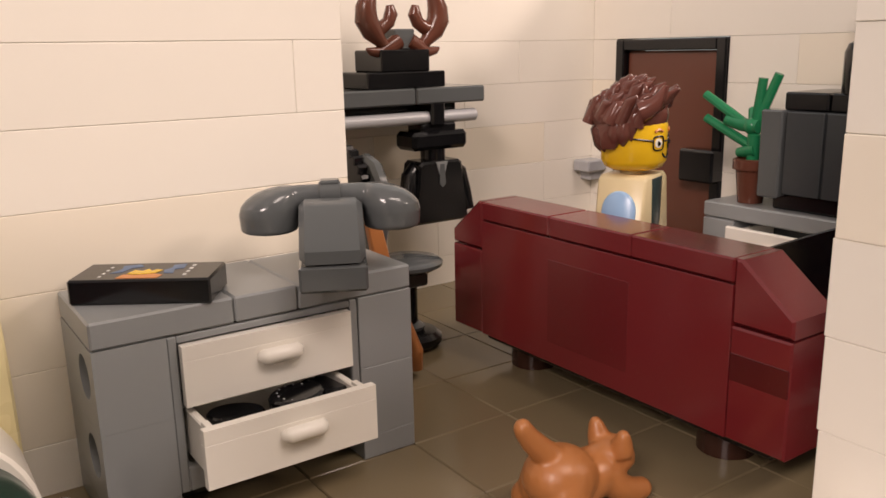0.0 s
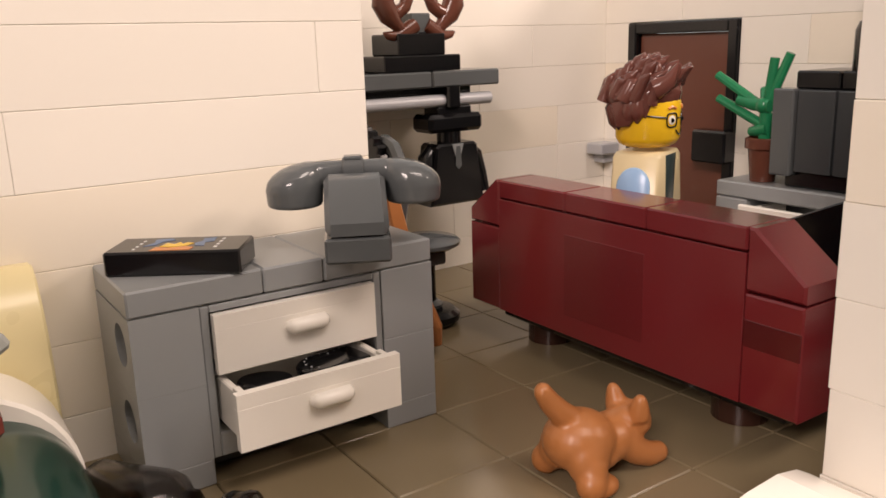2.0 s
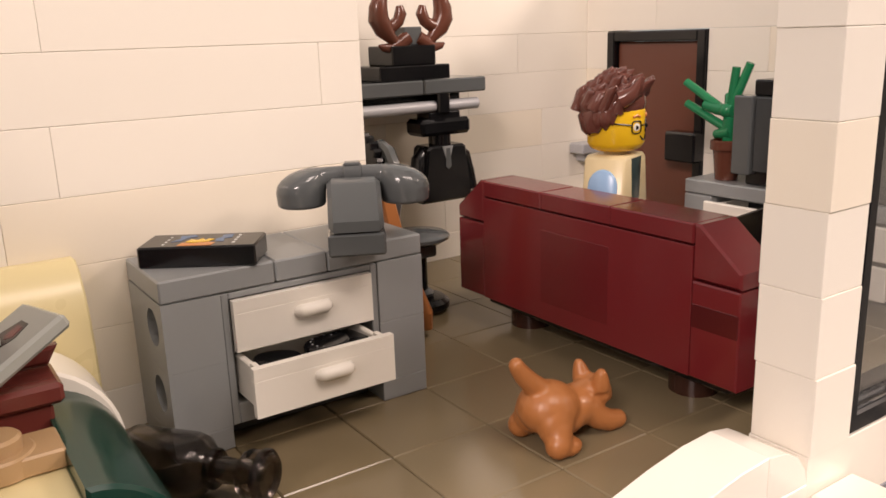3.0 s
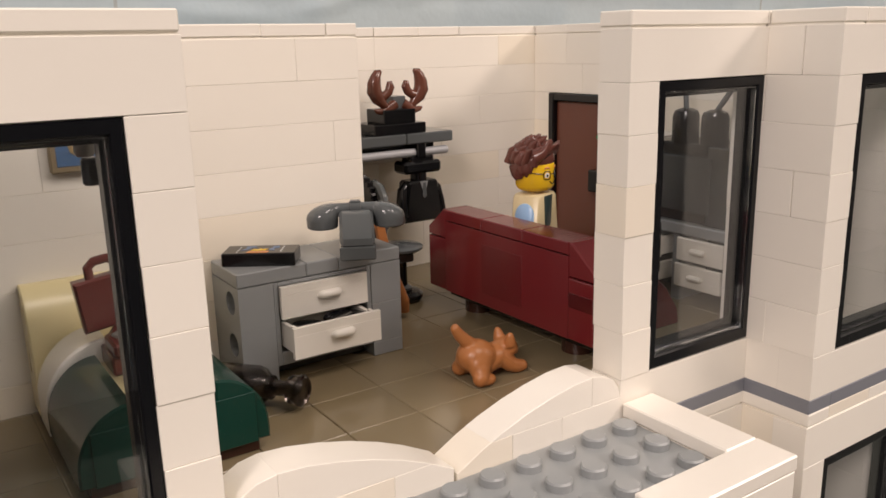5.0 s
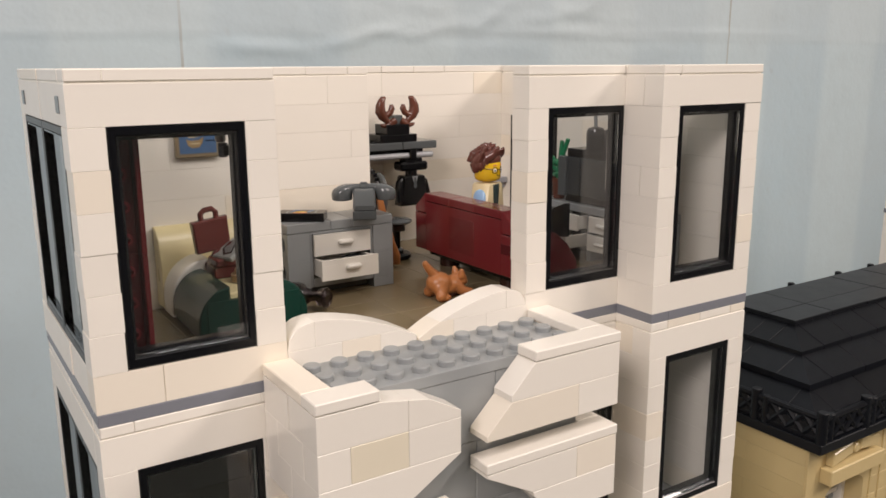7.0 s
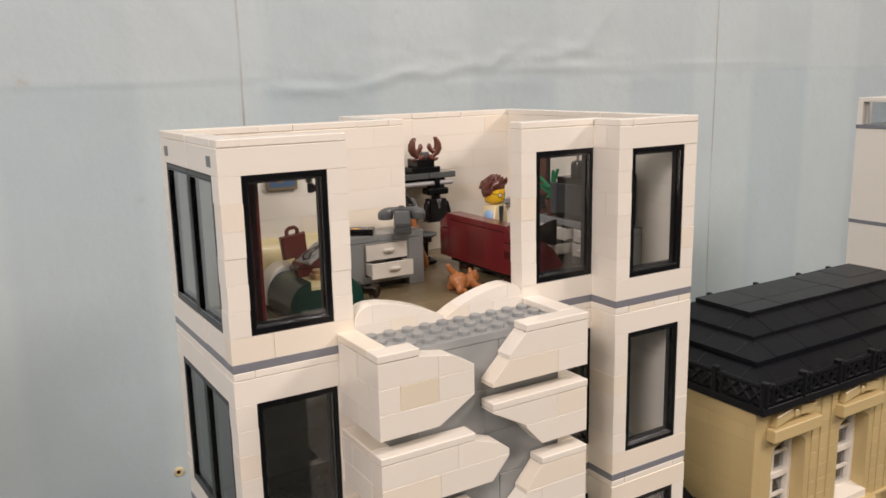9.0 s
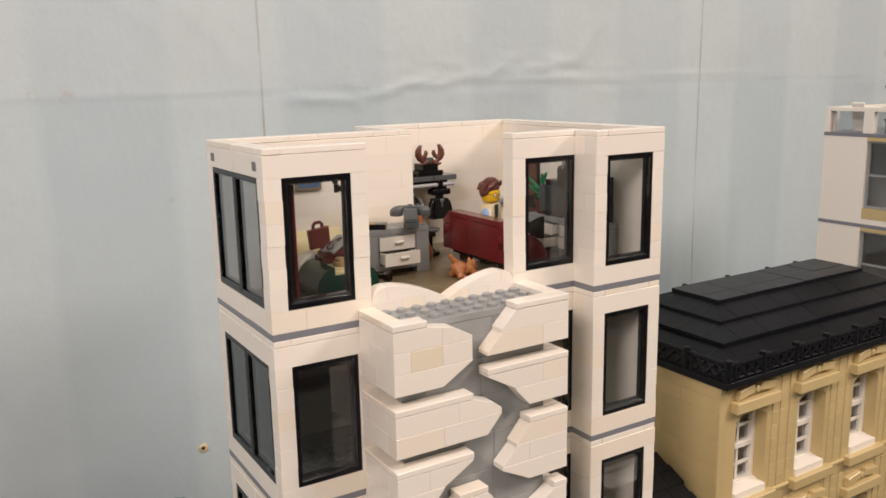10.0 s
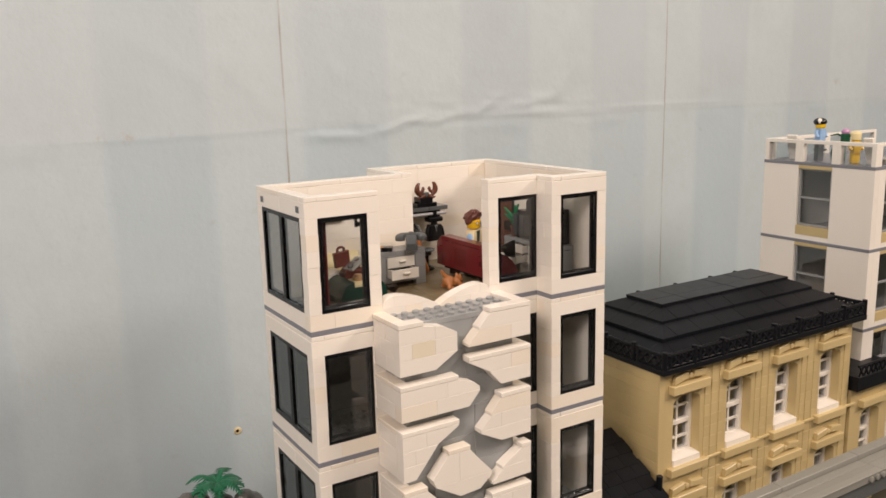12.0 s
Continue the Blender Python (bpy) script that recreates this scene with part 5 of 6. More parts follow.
part("grip", Geo().tube([(5.38, 6.62, 3.0), (5.36, 6.62, 3.32), (5.5, 6.62, 3.46), (5.8, 6.62, 3.50), (5.95, 6.62, 3.38), (5.97, 6.62, 3.05)], 0.11, 10), CASE_RED, lid)
TILT = pose(0, 0, 0, -4.5, -28, 16)
g = Geo().box(-0.9, 0.87, -0.65, 0.65, -0.11, 0.11, 0.05)
g.v = [tuple(TILT @ Vector(p) + Vector((6.54, 5.9, 2.11))) for p in g.v]
pap = part("tablet", g, plastic("green_grey_plastic", (0.34, 0.355, 0.33), 0.25, 0.04), case, "grey tilted tablet", smooth=False)


def tablet_print(name, poly, lo, hi, mat):
    g = Geo().prism(poly, "z", lo, hi, 0.003)
    g.v = [tuple(TILT @ Vector(p) + Vector((6.54, 5.9, 2.11))) for p in g.v]
    part(name, g, mat, pap, smooth=False)


tablet_print("black_print", [(-0.78, -0.05), (-0.45, 0.42), (-0.05, 0.52), (0.2, 0.3), (0.58, 0.12), (0.56, -0.14), (0.3, -0.22), (-0.1, -0.05), (-0.6, -0.4)], 0.10, 0.118, BLACK)
tablet_print("grey_print", [(-0.66, -0.05), (-0.40, 0.34), (-0.10, 0.42), (0.14, 0.22), (0.22, 0.10), (0.14, -0.10), (-0.12, 0.03), (-0.55, -0.28)], 0.112, 0.122, SHADE_GREY)
tablet_print("red_print", [(0.28, 0.08), (0.5, 0.05), (0.48, -0.1), (0.30, -0.14), (0.22, -0.02)], 0.112, 0.122, DARK_RED)
tablet_print("red_print", [(-0.34, 0.36), (-0.08, 0.45), (0.04, 0.34), (-0.12, 0.30)], 0.112, 0.124, DARK_RED)

pic = thing("picture", (6.1, 8.9, 6.2), "small framed blue sea picture with a beige sailing ship", "picture")
part("frame", Geo().box(5.2, 7.0, 8.75, 8.99, 5.25, 7.05, 0.05), FRAME_TAN, pic, smooth=False)
part("canvas", Geo().box(5.36, 6.84, 8.735, 8.78, 5.42, 6.9, 0.01), PRINT_BLUE, pic, "blue picture face", smooth=False)
SAIL = plastic("sail_print", (0.55, 0.47, 0.30), 0.4, 0.04)
HULL = plastic("hull_print", (0.30, 0.21, 0.10), 0.4, 0.04)
ship = part("hull", Geo().prism([(5.62, 6.0), (5.70, 5.74), (5.86, 5.64), (6.14, 5.66), (6.28, 5.84), (6.34, 6.08), (6.12, 5.96), (5.84, 5.94)], "y", 8.722, 8.74, 0.004), HULL, pic, "brown ship's hull", smooth=False)
for poly in ([(5.72, 6.06), (5.98, 6.04), (6.02, 6.42), (5.68, 6.44)], [(6.02, 6.06), (6.24, 6.12), (6.22, 6.46), (6.05, 6.44)], [(5.76, 6.48), (6.02, 6.47), (5.98, 6.74), (5.80, 6.74)]):
    part("sail", Geo().prism(poly, "y", 8.720, 8.74, 0.004), SAIL, ship, smooth=False)
part("port", Geo().box(5.80, 6.16, 8.716, 8.73, 5.80, 5.84, 0.002), SAIL, ship, smooth=False)
WAVE = plastic("wave_print", (0.11, 0.17, 0.26), 0.4, 0.04)
g = Geo()
for x, z in ((5.42, 5.56), (5.46, 5.72), (6.36, 5.54), (6.46, 5.68), (6.38, 6.30), (6.52, 6.46)):
    g.prism([(x, z), (x + 0.14, z + 0.04), (x + 0.30, z + 0.01), (x + 0.14, z + 0.075)], "y", 8.722, 8.74, 0.003)
part("waves", g, WAVE, pic, smooth=False)
part("dark_waves", Geo().box(6.35, 6.75, 8.722, 8.74, 6.36, 6.40, 0.004).box(6.4, 6.8, 8.722, 8.74, 5.9, 5.94, 0.004), BLACK, pic, smooth=False)
lamp = thing("wall_lamp", (4.6, 1.2, 5.9), "small dark grey lamp with a white top hanging beside the window", "lamp")
part("shade", Geo().lathe([(0.12, 0.0), (0.15, 0.04), (0.15, 0.42), (0.12, 0.46)], (4.68, 1.3, 6.02), seg=20), MACHINE_GREY, lamp)
part("bulb", Geo().lathe([(0.13, 0.0), (0.17, 0.08), (0.17, 0.75), (0.13, 0.8)], (4.62, 1.3, 6.5), seg=16), WHITE_CLEAN, lamp)
part("mount", Geo().box(4.62, 4.95, 1.0, 1.4, 6.1, 6.4, 0.03), BLACK, lamp, smooth=False)

post = thing("red_post", (1.5, 1.5, -0.8), "dark red upright channel with round tubes beside the window", "post")
for z0, z1 in ((-0.8, 3.2), (3.2, 7.2)):
    web = part("web", Geo().box(1.12, 1.9, 1.62, 2.0, z0 + 0.006, z1 - 0.006, 0.02), DARK_RED, post, smooth=False)
    part("flange", Geo().box(1.9, 2.06, 1.04, 2.0, z0 + 0.006, z1 - 0.006, 0.02), DARK_RED, post, smooth=False)
    part("flange", Geo().box(1.02, 1.12, 1.04, 2.0, z0 + 0.006, z1 - 0.006, 0.02), DARK_RED, post, smooth=False)
    for k in range(4):
        part("tube", Geo().lathe([(0.11, 0.0), (0.20, 0.0), (0.20, 0.40), (0.18, 0.42), (0.12, 0.42), (0.11, 0.40), (0.11, 0.02)], (1.52, 1.66, z0 + 0.5 + k), (0, -1, 0), 20), DARK_RED, web)

# ---- tan town house with a black stepped roof ----
house = thing("toy_house", (52, 7.5, -GZ), "tan toy-brick town house with white windows and a black stepped roof", "toy building")
HX0, HX1, HY0, HY1 = 36.2, 68.2, 0.0, 15.5
ROW_PITCH = 12.1
HOUSE_WINDOWS = [40.3 + 8.0 * i for i in range(4)]


def spandrels(owner, c, w1, y):
    """The two curved corners under a flat arch."""
    for s in (-1, 1):
        pts = [(c + s * 1.95, w1), (c + s * 1.95, w1 - 0.75)] + [(c + s * 1.95 * math.cos(a), w1 - 0.75 + 0.75 * math.sin(a)) for a in (0.2, 0.45, 0.75, 1.1, 1.57)]
        part("spandrel", Geo().prism(pts, "y", y + 0.004, y + 1, 0.005), TAN, owner, smooth=False)


def house_window(owner, c, w0, w1, y):
    """White window with small panes, set in a deep reveal."""
    x0, x1, yf = c - 1.95, c + 1.95, y + 1.08
    ring = [(0, 0.03), (0.08, 0), (0.92, 0), (1, 0.03), (1, 0.8), (0, 0.8)]
    win = part("window", Geo().ring("x", x0, x1, w0, w1, yf, 1, (0.36, 0.3, 0.5), ring), WHITE_CLEAN, owner, "white window with small panes", smooth=False)
    part("transom", Geo().box(x0 + 0.37, x1 - 0.37, yf + 0.02, yf + 0.7, w0 + 3.15, w0 + 3.65, 0.03), WHITE_CLEAN, win, smooth=False)
    for e, f2 in ((w0 + 0.31, w0 + 3.14), (w0 + 3.66, w1 - 0.51)):
        part("glazing_bar", Geo().box(c - 0.14, c + 0.14, yf + 0.2, yf + 0.45, e, f2, 0.02), WHITE_CLEAN, win, smooth=False)
    for zz in (w0 + 1.65, w0 + 5.1):
        for s in (-1, 1):
            p, q = sorted((c + s * 0.15, c + s * 1.58))
            part("glazing_bar", Geo().box(p, q, yf + 0.22, yf + 0.45, zz - 0.14, zz + 0.14, 0.02), WHITE_CLEAN, win, smooth=False)
    part("pane", Geo().box(x0 + 0.37, x1 - 0.37, yf + 0.5, yf + 0.56, w0 + 0.31, w1 - 0.51, 0.01), GLASS, win, "clear panes", smooth=False).visible_shadow = False
    part("sill", Geo().prism([(y - 0.24, w0 - 0.62), (y - 0.24, w0 + 0.03), (y + 1.07, w0 + 0.2), (y + 1.07, w0 - 0.62)], "x", c - 1.94, c + 1.94, 0.03), WHITE_CLEAN, win, "white sloping sill", smooth=False)


def house_front(row):
    d = -ROW_PITCH * row
    z_top, z_bot = -12.0 + d, -12.0 - ROW_PITCH + d
    w0, w1 = -21.9 + d, -15.05 + d
    cells = [HX0]
    for c in HOUSE_WINDOWS:
        cells += [c - 1.95, c + 1.95]
    cells.append(HX1)
    slabs = [(p, q, HY0, HY0 + 2, z_bot, z_top) for p, q in zip(cells[0::2], cells[1::2])]
    for c in HOUSE_WINDOWS:
        slabs += [(c - 1.95, c + 1.95, HY0, HY0 + 2, z_bot, w0), (c - 1.95, c + 1.95, HY0, HY0 + 2, w1, z_top)]
    wall = pieces("front_wall", slabs, TAN, house, b=0.01)[0]
    for c in HOUSE_WINDOWS:
        spandrels(house, c, w1, HY0)
    for i in range(4):
        c = HOUSE_WINDOWS[i]
        # pilaster strips between the bays, in courses
        z = z_bot
        while z < z_top - 0.3:
            t = min(z + 1.2, z_top)
            for x0, x1 in ((c + 2.55, c + 3.25), (c + 3.55, c + 4.45), (c + 4.75, c + 5.4)):
                if x1 < HX1 + 0.1:
                    block("brick", wall, x0, x1, HY0 - 0.09, HY0 + 0.1, z, t, TAN, 0.012, 0.02)
            z = t
        if i == 0:
            block("brick", wall, HX0, HX0 + 0.9, HY0 - 0.10, HY0 + 0.1, z_bot, z_top, TAN, 0.02, 0.03)
        # hood over the window, with a bow of two wedges and a round boss
        hood = part("hood", Geo().box(c - 2.75, c + 2.65, HY0 - 0.75, HY0 + 0.02, -14.55 + d, -13.6 + d, 0.06), TAN, house, smooth=False)
        part("scroll", Geo().prism([(c - 2.3, -13.55 + d), (c - 0.35, -13.15 + d), (c - 0.45, -12.45 + d), (c - 2.2, -12.75 + d)], "y", HY0 - 0.5, HY0 + 0.02, 0.06), TAN, hood, smooth=False)
        part("scroll", Geo().prism([(c + 0.35, -13.15 + d), (c + 2.2, -13.35 + d), (c + 2.3, -12.65 + d), (c + 0.45, -12.45 + d)], "y", HY0 - 0.5, HY0 + 0.02, 0.06), TAN, hood, smooth=False)
        part("boss", Geo().lathe([(0.3, 0), (0.3, 0.45), (0.22, 0.52)], (c, HY0, -12.95 + d), (0, -1, 0), 16), TAN, hood)
        part("sill_block", Geo().box(c - 2.75, c + 2.75, HY0 - 0.75, HY0 + 0.02, -23.4 + d, -22.5 + d, 0.06), TAN, house, smooth=False)
        house_window(house, c, w0, w1, HY0)
        # bead course beside the sills
        part("bead", Geo().box(c + 2.5, c + 5.4, HY0 - 0.26, HY0 + 0.02, -23.0 + d, -22.7 + d, 0.04), TAN, house, smooth=False)


for row in range(2):
    house_front(row)
side = Geo().box(HX0, HX0 + 1, HY0 + 1, HY1, -43.1, -12.0, 0.01)
flank = part("side_wall", side, TAN, house, smooth=False)
for k in range(10):
    for y0, y1 in ((0.05, 4.0), (4.0, 10.0), (10.0, 15.4)) if k % 2 else ((0.05, 6.0), (6.0, 12.0), (12.0, 15.4)):
        block("brick", flank, HX0 - 0.03, HX0 + 0.5, y0, y1, -13.2 - 1.2 * k, -12.0 - 1.2 * k, TAN, 0.008, 0.01)
part("side_wall", Geo().box(HX1 - 1, HX1, HY0 + 1, HY1, -43.1, -12.0, 0.01), TAN, house, smooth=False)
part("back_wall", Geo().box(HX0 + 1, HX1 - 1, HY1 - 1, HY1, -43.1, -12.0, 0.01), TAN, house, smooth=False)
part("base_wall", Geo().box(HX0, HX1, HY0, HY0 + 1, -43.1, -12.0 - 2 * ROW_PITCH, 0.01), TAN, house, smooth=False)

cornice = part("cornice", Geo().box(HX0 - 0.4, HX1 + 1.2, HY0 - 1.0, HY1 + 0.8, -12.05, -11.45, 0.04).box(HX0 - 0.2, HX1 + 1.0, HY0 - 0.75, HY1 + 0.6, -11.45, -10.5, 0.03), BLACK_ROOF, house, "black cornice", smooth=False)


def railing(x0, y0, x1, y1):
    """A run of low black railing: two bars, crossed struts between posts."""
    n = max(1, round(math.dist((x0, y0), (x1, y1)) / 4.0))
    for k in range(n):
        a = Vector((x0 + (x1 - x0) * k / n, y0 + (y1 - y0) * k / n, 0))
        b = Vector((x0 + (x1 - x0) * (k + 1) / n, y0 + (y1 - y0) * (k + 1) / n, 0))
        d = (b - a) / 4
        rail = part("railing", Geo().tube([(a.x, a.y, -10.05), (b.x, b.y, -10.05)], 0.21, 8), BLACK_ROOF, house, "black lattice railing")
        part("lower_rail", Geo().tube([(a.x, a.y, -11.25), (b.x, b.y, -11.25)], 0.14, 6), BLACK_ROOF, rail)
        for i in range(4):
            p, q = a + d * i, a + d * (i + 1)
            part("strut", Geo().tube([(p.x, p.y, -11.2), (q.x, q.y, -10.1)], 0.19, 6), BLACK_ROOF, rail)
            part("strut", Geo().tube([(q.x, q.y, -11.2), (p.x, p.y, -10.1)], 0.19, 6), BLACK_ROOF, rail)
        step = 0.7 * d.normalized()
        part("railing_post", Geo().cyl((a.x, a.y, -11.5), (a.x, a.y, -9.62), 0.3, 12), BLACK_ROOF, house)
        part("railing_post", Geo().cyl((a.x + step.x, a.y + step.y, -11.5), (a.x + step.x, a.y + step.y, -9.85), 0.24, 12), BLACK_ROOF, house)


railing(HX0 - 0.1, HY0 - 0.75, HX1 + 0.9, HY0 - 0.75)
railing(HX0 - 0.1, HY1 + 0.5, HX0 - 0.1, HY0 - 0.75)
railing(HX1 + 0.9, HY0 - 0.75, HX1 + 0.9, HY1 + 0.5)
railing(HX0 - 0.1, HY1 + 0.5, HX1 + 0.9, HY1 + 0.5)


def hip_tier(inset0, inset1, z0, z1, lip):
    """One tier of the stepped hip roof with a small drip edge."""
    x0, x1, y0, y1 = HX0 + inset0, HX1 - inset0, HY0 + inset0 - 0.4, HY1 - inset0 + 0.4
    u0, u1, v0, v1 = HX0 + inset1, HX1 - inset1, HY0 + inset1 - 0.4, HY1 - inset1 + 0.4
    vs = [(x0, y0, z0 - lip), (x1, y0, z0 - lip), (x1, y1, z0 - lip), (x0, y1, z0 - lip), (x0, y0, z0), (x1, y0, z0), (x1, y1, z0), (x0, y1, z0), (u0, v0, z1), (u1, v0, z1), (u1, v1, z1), (u0, v1, z1)]
    fs = [(3, 2, 1, 0), (8, 9, 10, 11)]
    for i in range(4):
        j = (i + 1) % 4
        fs += [(i, j, 4 + j, 4 + i), (4 + i, 4 + j, 8 + j, 8 + i)]
    return Geo().add(vs, fs)


sway = random.Random(8)
for i0, i1, z0, z1 in ((0.2, 2.0, -10.4, -9.45), (1.7, 3.7, -9.15, -8.35), (3.6, 5.7, -8.1, -7.2)):
    tier = part("roof_tier", hip_tier(i0, i1, z0, z1, 0.35), BLACK_ROOF, house, "black sloped roof tier", smooth=False)
    # slope bricks along the front and the flank, each a little out of line
    ya, yb = HY0 + i0 - 0.4, HY0 + i1 - 0.4
    n = 7
    for k in range(n):
        lift = 0.02 + sway.uniform(0, 0.025)
        p, q = HX0 + i1 + 0.1 + (HX1 - HX0 - 2 * i1 - 0.2) * k / n, HX0 + i1 + 0.1 + (HX1 - HX0 - 2 * i1 - 0.2) * (k + 1) / n
        part("slope_brick", Geo().prism([(ya - 0.02, z0 - 0.34), (ya - 0.02, z0 + lift), (yb - 0.05, z1 + lift - 0.02), (yb - 0.05, z1 - 0.3)], "x", p + 0.012, q - 0.012, 0.02), BLACK_ROOF, tier, smooth=False)
    xa, xb = HX0 + i0, HX0 + i1
    for k in range(3):
        lift = 0.02 + sway.uniform(0, 0.025)
        p, q = yb + 0.2 + (HY1 - HY0 - 2 * i1 + 0.4) * k / 3, yb + 0.2 + (HY1 - HY0 - 2 * i1 + 0.4) * (k + 1) / 3
        part("slope_brick", Geo().prism([(xa - 0.02, z0 - 0.34), (xa - 0.02, z0 + lift), (xb - 0.05, z1 + lift - 0.02), (xb - 0.05, z1 - 0.3)], "y", p + 0.012, q - 0.012, 0.02), BLACK_ROOF, tier, smooth=False)
top_x = [41.6, 45.6, 49.6, 53.6, 57.6, 62.6]
ridge = part("roof_top", Geo().box(41.65, 62.55, HY0 + 5.05, HY1 - 5.15, -7.3, -7.0, 0.02), BLACK_ROOF, house, "black flat roof top", smooth=False)
for p, q in zip(top_x, top_x[1:]):
    for y0, y1 in ((HY0 + 5.0, HY0 + 7.0), (HY0 + 7.0, HY1 - 5.1)):
        part("roof_plate", Geo().box(p + 0.012, q - 0.012, y0 + 0.012, y1 - 0.012, -7.2, -6.95 + sway.uniform(-0.015, 0.02), 0.025), BLACK_ROOF, ridge, smooth=False)
for x in (44.5, 50.5, 56.5, 61.0):
    part("ridge_knob", Geo().lathe([(0.26, 0), (0.26, 0.5), (0.18, 0.55)], (x, 11.4, -7.75), seg=10), BLACK_ROOF, house)

# lower neighbour between tower and house, and another beyond it
low_house = thing("toy_house", (30.7, 3, -GZ), "small toy house with a black shingled roof", "toy building")
part("wall", Geo().box(27.2, 34.2, -3.6, 14.0, -43.1, -24.3, 0.03), TAN, low_house, smooth=False)
for k in range(7):
    y, z = -4.2 + 1.25 * k, -24.35 + 0.69 * k
    for i in range(4):
        x = 26.9 + 1.95 * i + (0.5 if k % 2 else 0)
        part("shingle", Geo().prism([(y, z), (y + 1.7, z + 0.93), (y + 1.7, z + 1.15), (y, z + 0.3)], "x", max(x, 27.03), min(x + 1.93, 34.9), 0.03), BLACK_ROOF, low_house, smooth=False)
part("roof", Geo().prism([(-4.0, -24.4), (4.7, -19.6), (14.2, -24.4)], "x", 27.05, 34.7, 0.04), BLACK_ROOF, low_house, smooth=False)
part("post", Geo().cyl((34.5, -2.0, -23.6), (34.5, -2.0, -21.6), 0.32, 14), BLACK_ROOF, low_house)

far_house = thing("toy_house", (72, 4, -GZ), "tan toy house with a flat black railed roof", "toy building")
pieces("wall", [(69.0, 71.35, 0, 2, -43.1, -21), (75.25, 77, 0, 2, -43.1, -21), (71.35, 75.25, 0, 2, -43.1, -31), (71.35, 75.25, 0, 2, -24.2, -21), (69, 77, 11, 12, -43.1, -21), (76, 77, 2, 11, -43.1, -21)], TAN, far_house)
spandrels(far_house, 73.3, -24.2, 0.0)
house_window(far_house, 73.3, -31.0, -24.2, 0.0)
part("cornice", Geo().box(68.6, 78.0, -1.0, 12.5, -21.0, -19.2, 0.05), BLACK_ROOF, far_house, smooth=False)
rail = part("railing", Geo().tube([(68.8, -0.8, -17.85), (78.0, -0.8, -17.85)], 0.16, 6), BLACK_ROOF, far_house)
for k in range(9):
    part("strut", Geo().tube([(69.0 + k, -0.8, -19.2), (69.9 + k, -0.8, -17.9)], 0.12, 5), BLACK_ROOF, rail)
    part("strut", Geo().tube([(69.9 + k, -0.8, -19.2), (69.0 + k, -0.8, -17.9)], 0.12, 5), BLACK_ROOF, rail)
part("hood", Geo().box(70.6, 76.2, -0.75, 0.02, -23.6, -22.7, 0.06), TAN, far_house, smooth=False)

# ---- white terrace tower at the far right ----
TX, TY0, TY1 = 74.6, 2.5, 18.2
terrace = thing("toy_tower", (85, 10, -GZ), "white toy-brick tower with a railed roof terrace and tan window panels", "toy building")
for k in range(4):
    d = -10.2 * k
    w0, w1 = 8.15, 12.95
    lo, hi = -4.95 + d, 4.9 + d
    slabs = [(TX, TX + 1, TY0, w0, lo, hi), (TX, TX + 1, w1, TY1, lo, hi), (TX, TX + 1, w0, w1, lo, lo + 0.65), (TX + 1, 100, TY1 - 1, TY1, lo, hi), (99, 100, TY0, TY1 - 1, lo, hi)]
    slabs += [(p, q, TY0, TY0 + 1, lo, hi) for p, q in ((TX + 1, 77.0), (81.0, 84.0), (88.0, 91.0), (95.0, 99.0))]
    slabs += [(p, p + 4, TY0, TY0 + 1, lo, lo + 0.65) for p in (77.0, 84.0, 91.0)]
    pieces("wall", slabs, WHITE_CLEAN, terrace)
    part("grey_band", Geo().box(TX - 0.05, 100.05, TY0 - 0.05, TY1 + 0.05, 4.9 + d, 5.3 + d, 0.03), STRIPE, terrace, smooth=False)
    for axis, a, wide, w in (("y", w0, w1 - w0, TX), ("x", 77.0, 4.0, TY0), ("x", 84.0, 4.0, TY0), ("x", 91.0, 4.0, TY0)):
        def span(u, v, e, f2, z, t):
            return (w + e, w + f2, a + u, a + v, z + d, t + d) if axis == "y" else (a + u, a + v, w + e, w + f2, z + d, t + d)
        ring = [(0, 0.03), (0.1, 0), (0.9, 0), (1, 0.03), (1, 0.4), (0, 0.4)]
        win = part("window", Geo().ring(axis, a + 0.02, a + wide - 0.02, -3.08 + d, 4.43 + d, w + 0.3, 1, (0.28, 0.26, 0.2), ring), GREY, terrace, "grey window frame", smooth=False)
        pieces("panel", [span(0.01, wide - 0.01, -0.02, 0.8, 4.45, 4.89), span(0.01, wide - 0.01, -0.02, 0.6, -4.29, -3.1)], TAN, win, "tan panel")
        pieces("glazing_bar", [span(0.31, wide - 0.31, 0.34, 0.6, 0.5, 0.75)], GREY, win)
        pieces("pane", [span(0.30, wide - 0.30, 0.62, 0.68, -2.76, 4.2)], GLASS, win, "clear pane", 0.01)[0].visible_shadow = False
    part("floor_plate", Geo().box(TX + 1, 99, TY0 + 1, TY1 - 1, -5.1 + d, -4.7 + d, 0.01), GREY, terrace, smooth=False)
part("roof_deck", Geo().box(TX + 0.1, 99.9, TY0 + 0.1, TY1 - 0.1, 5.0, 5.34, 0.02), STRIPE, terrace, smooth=False)


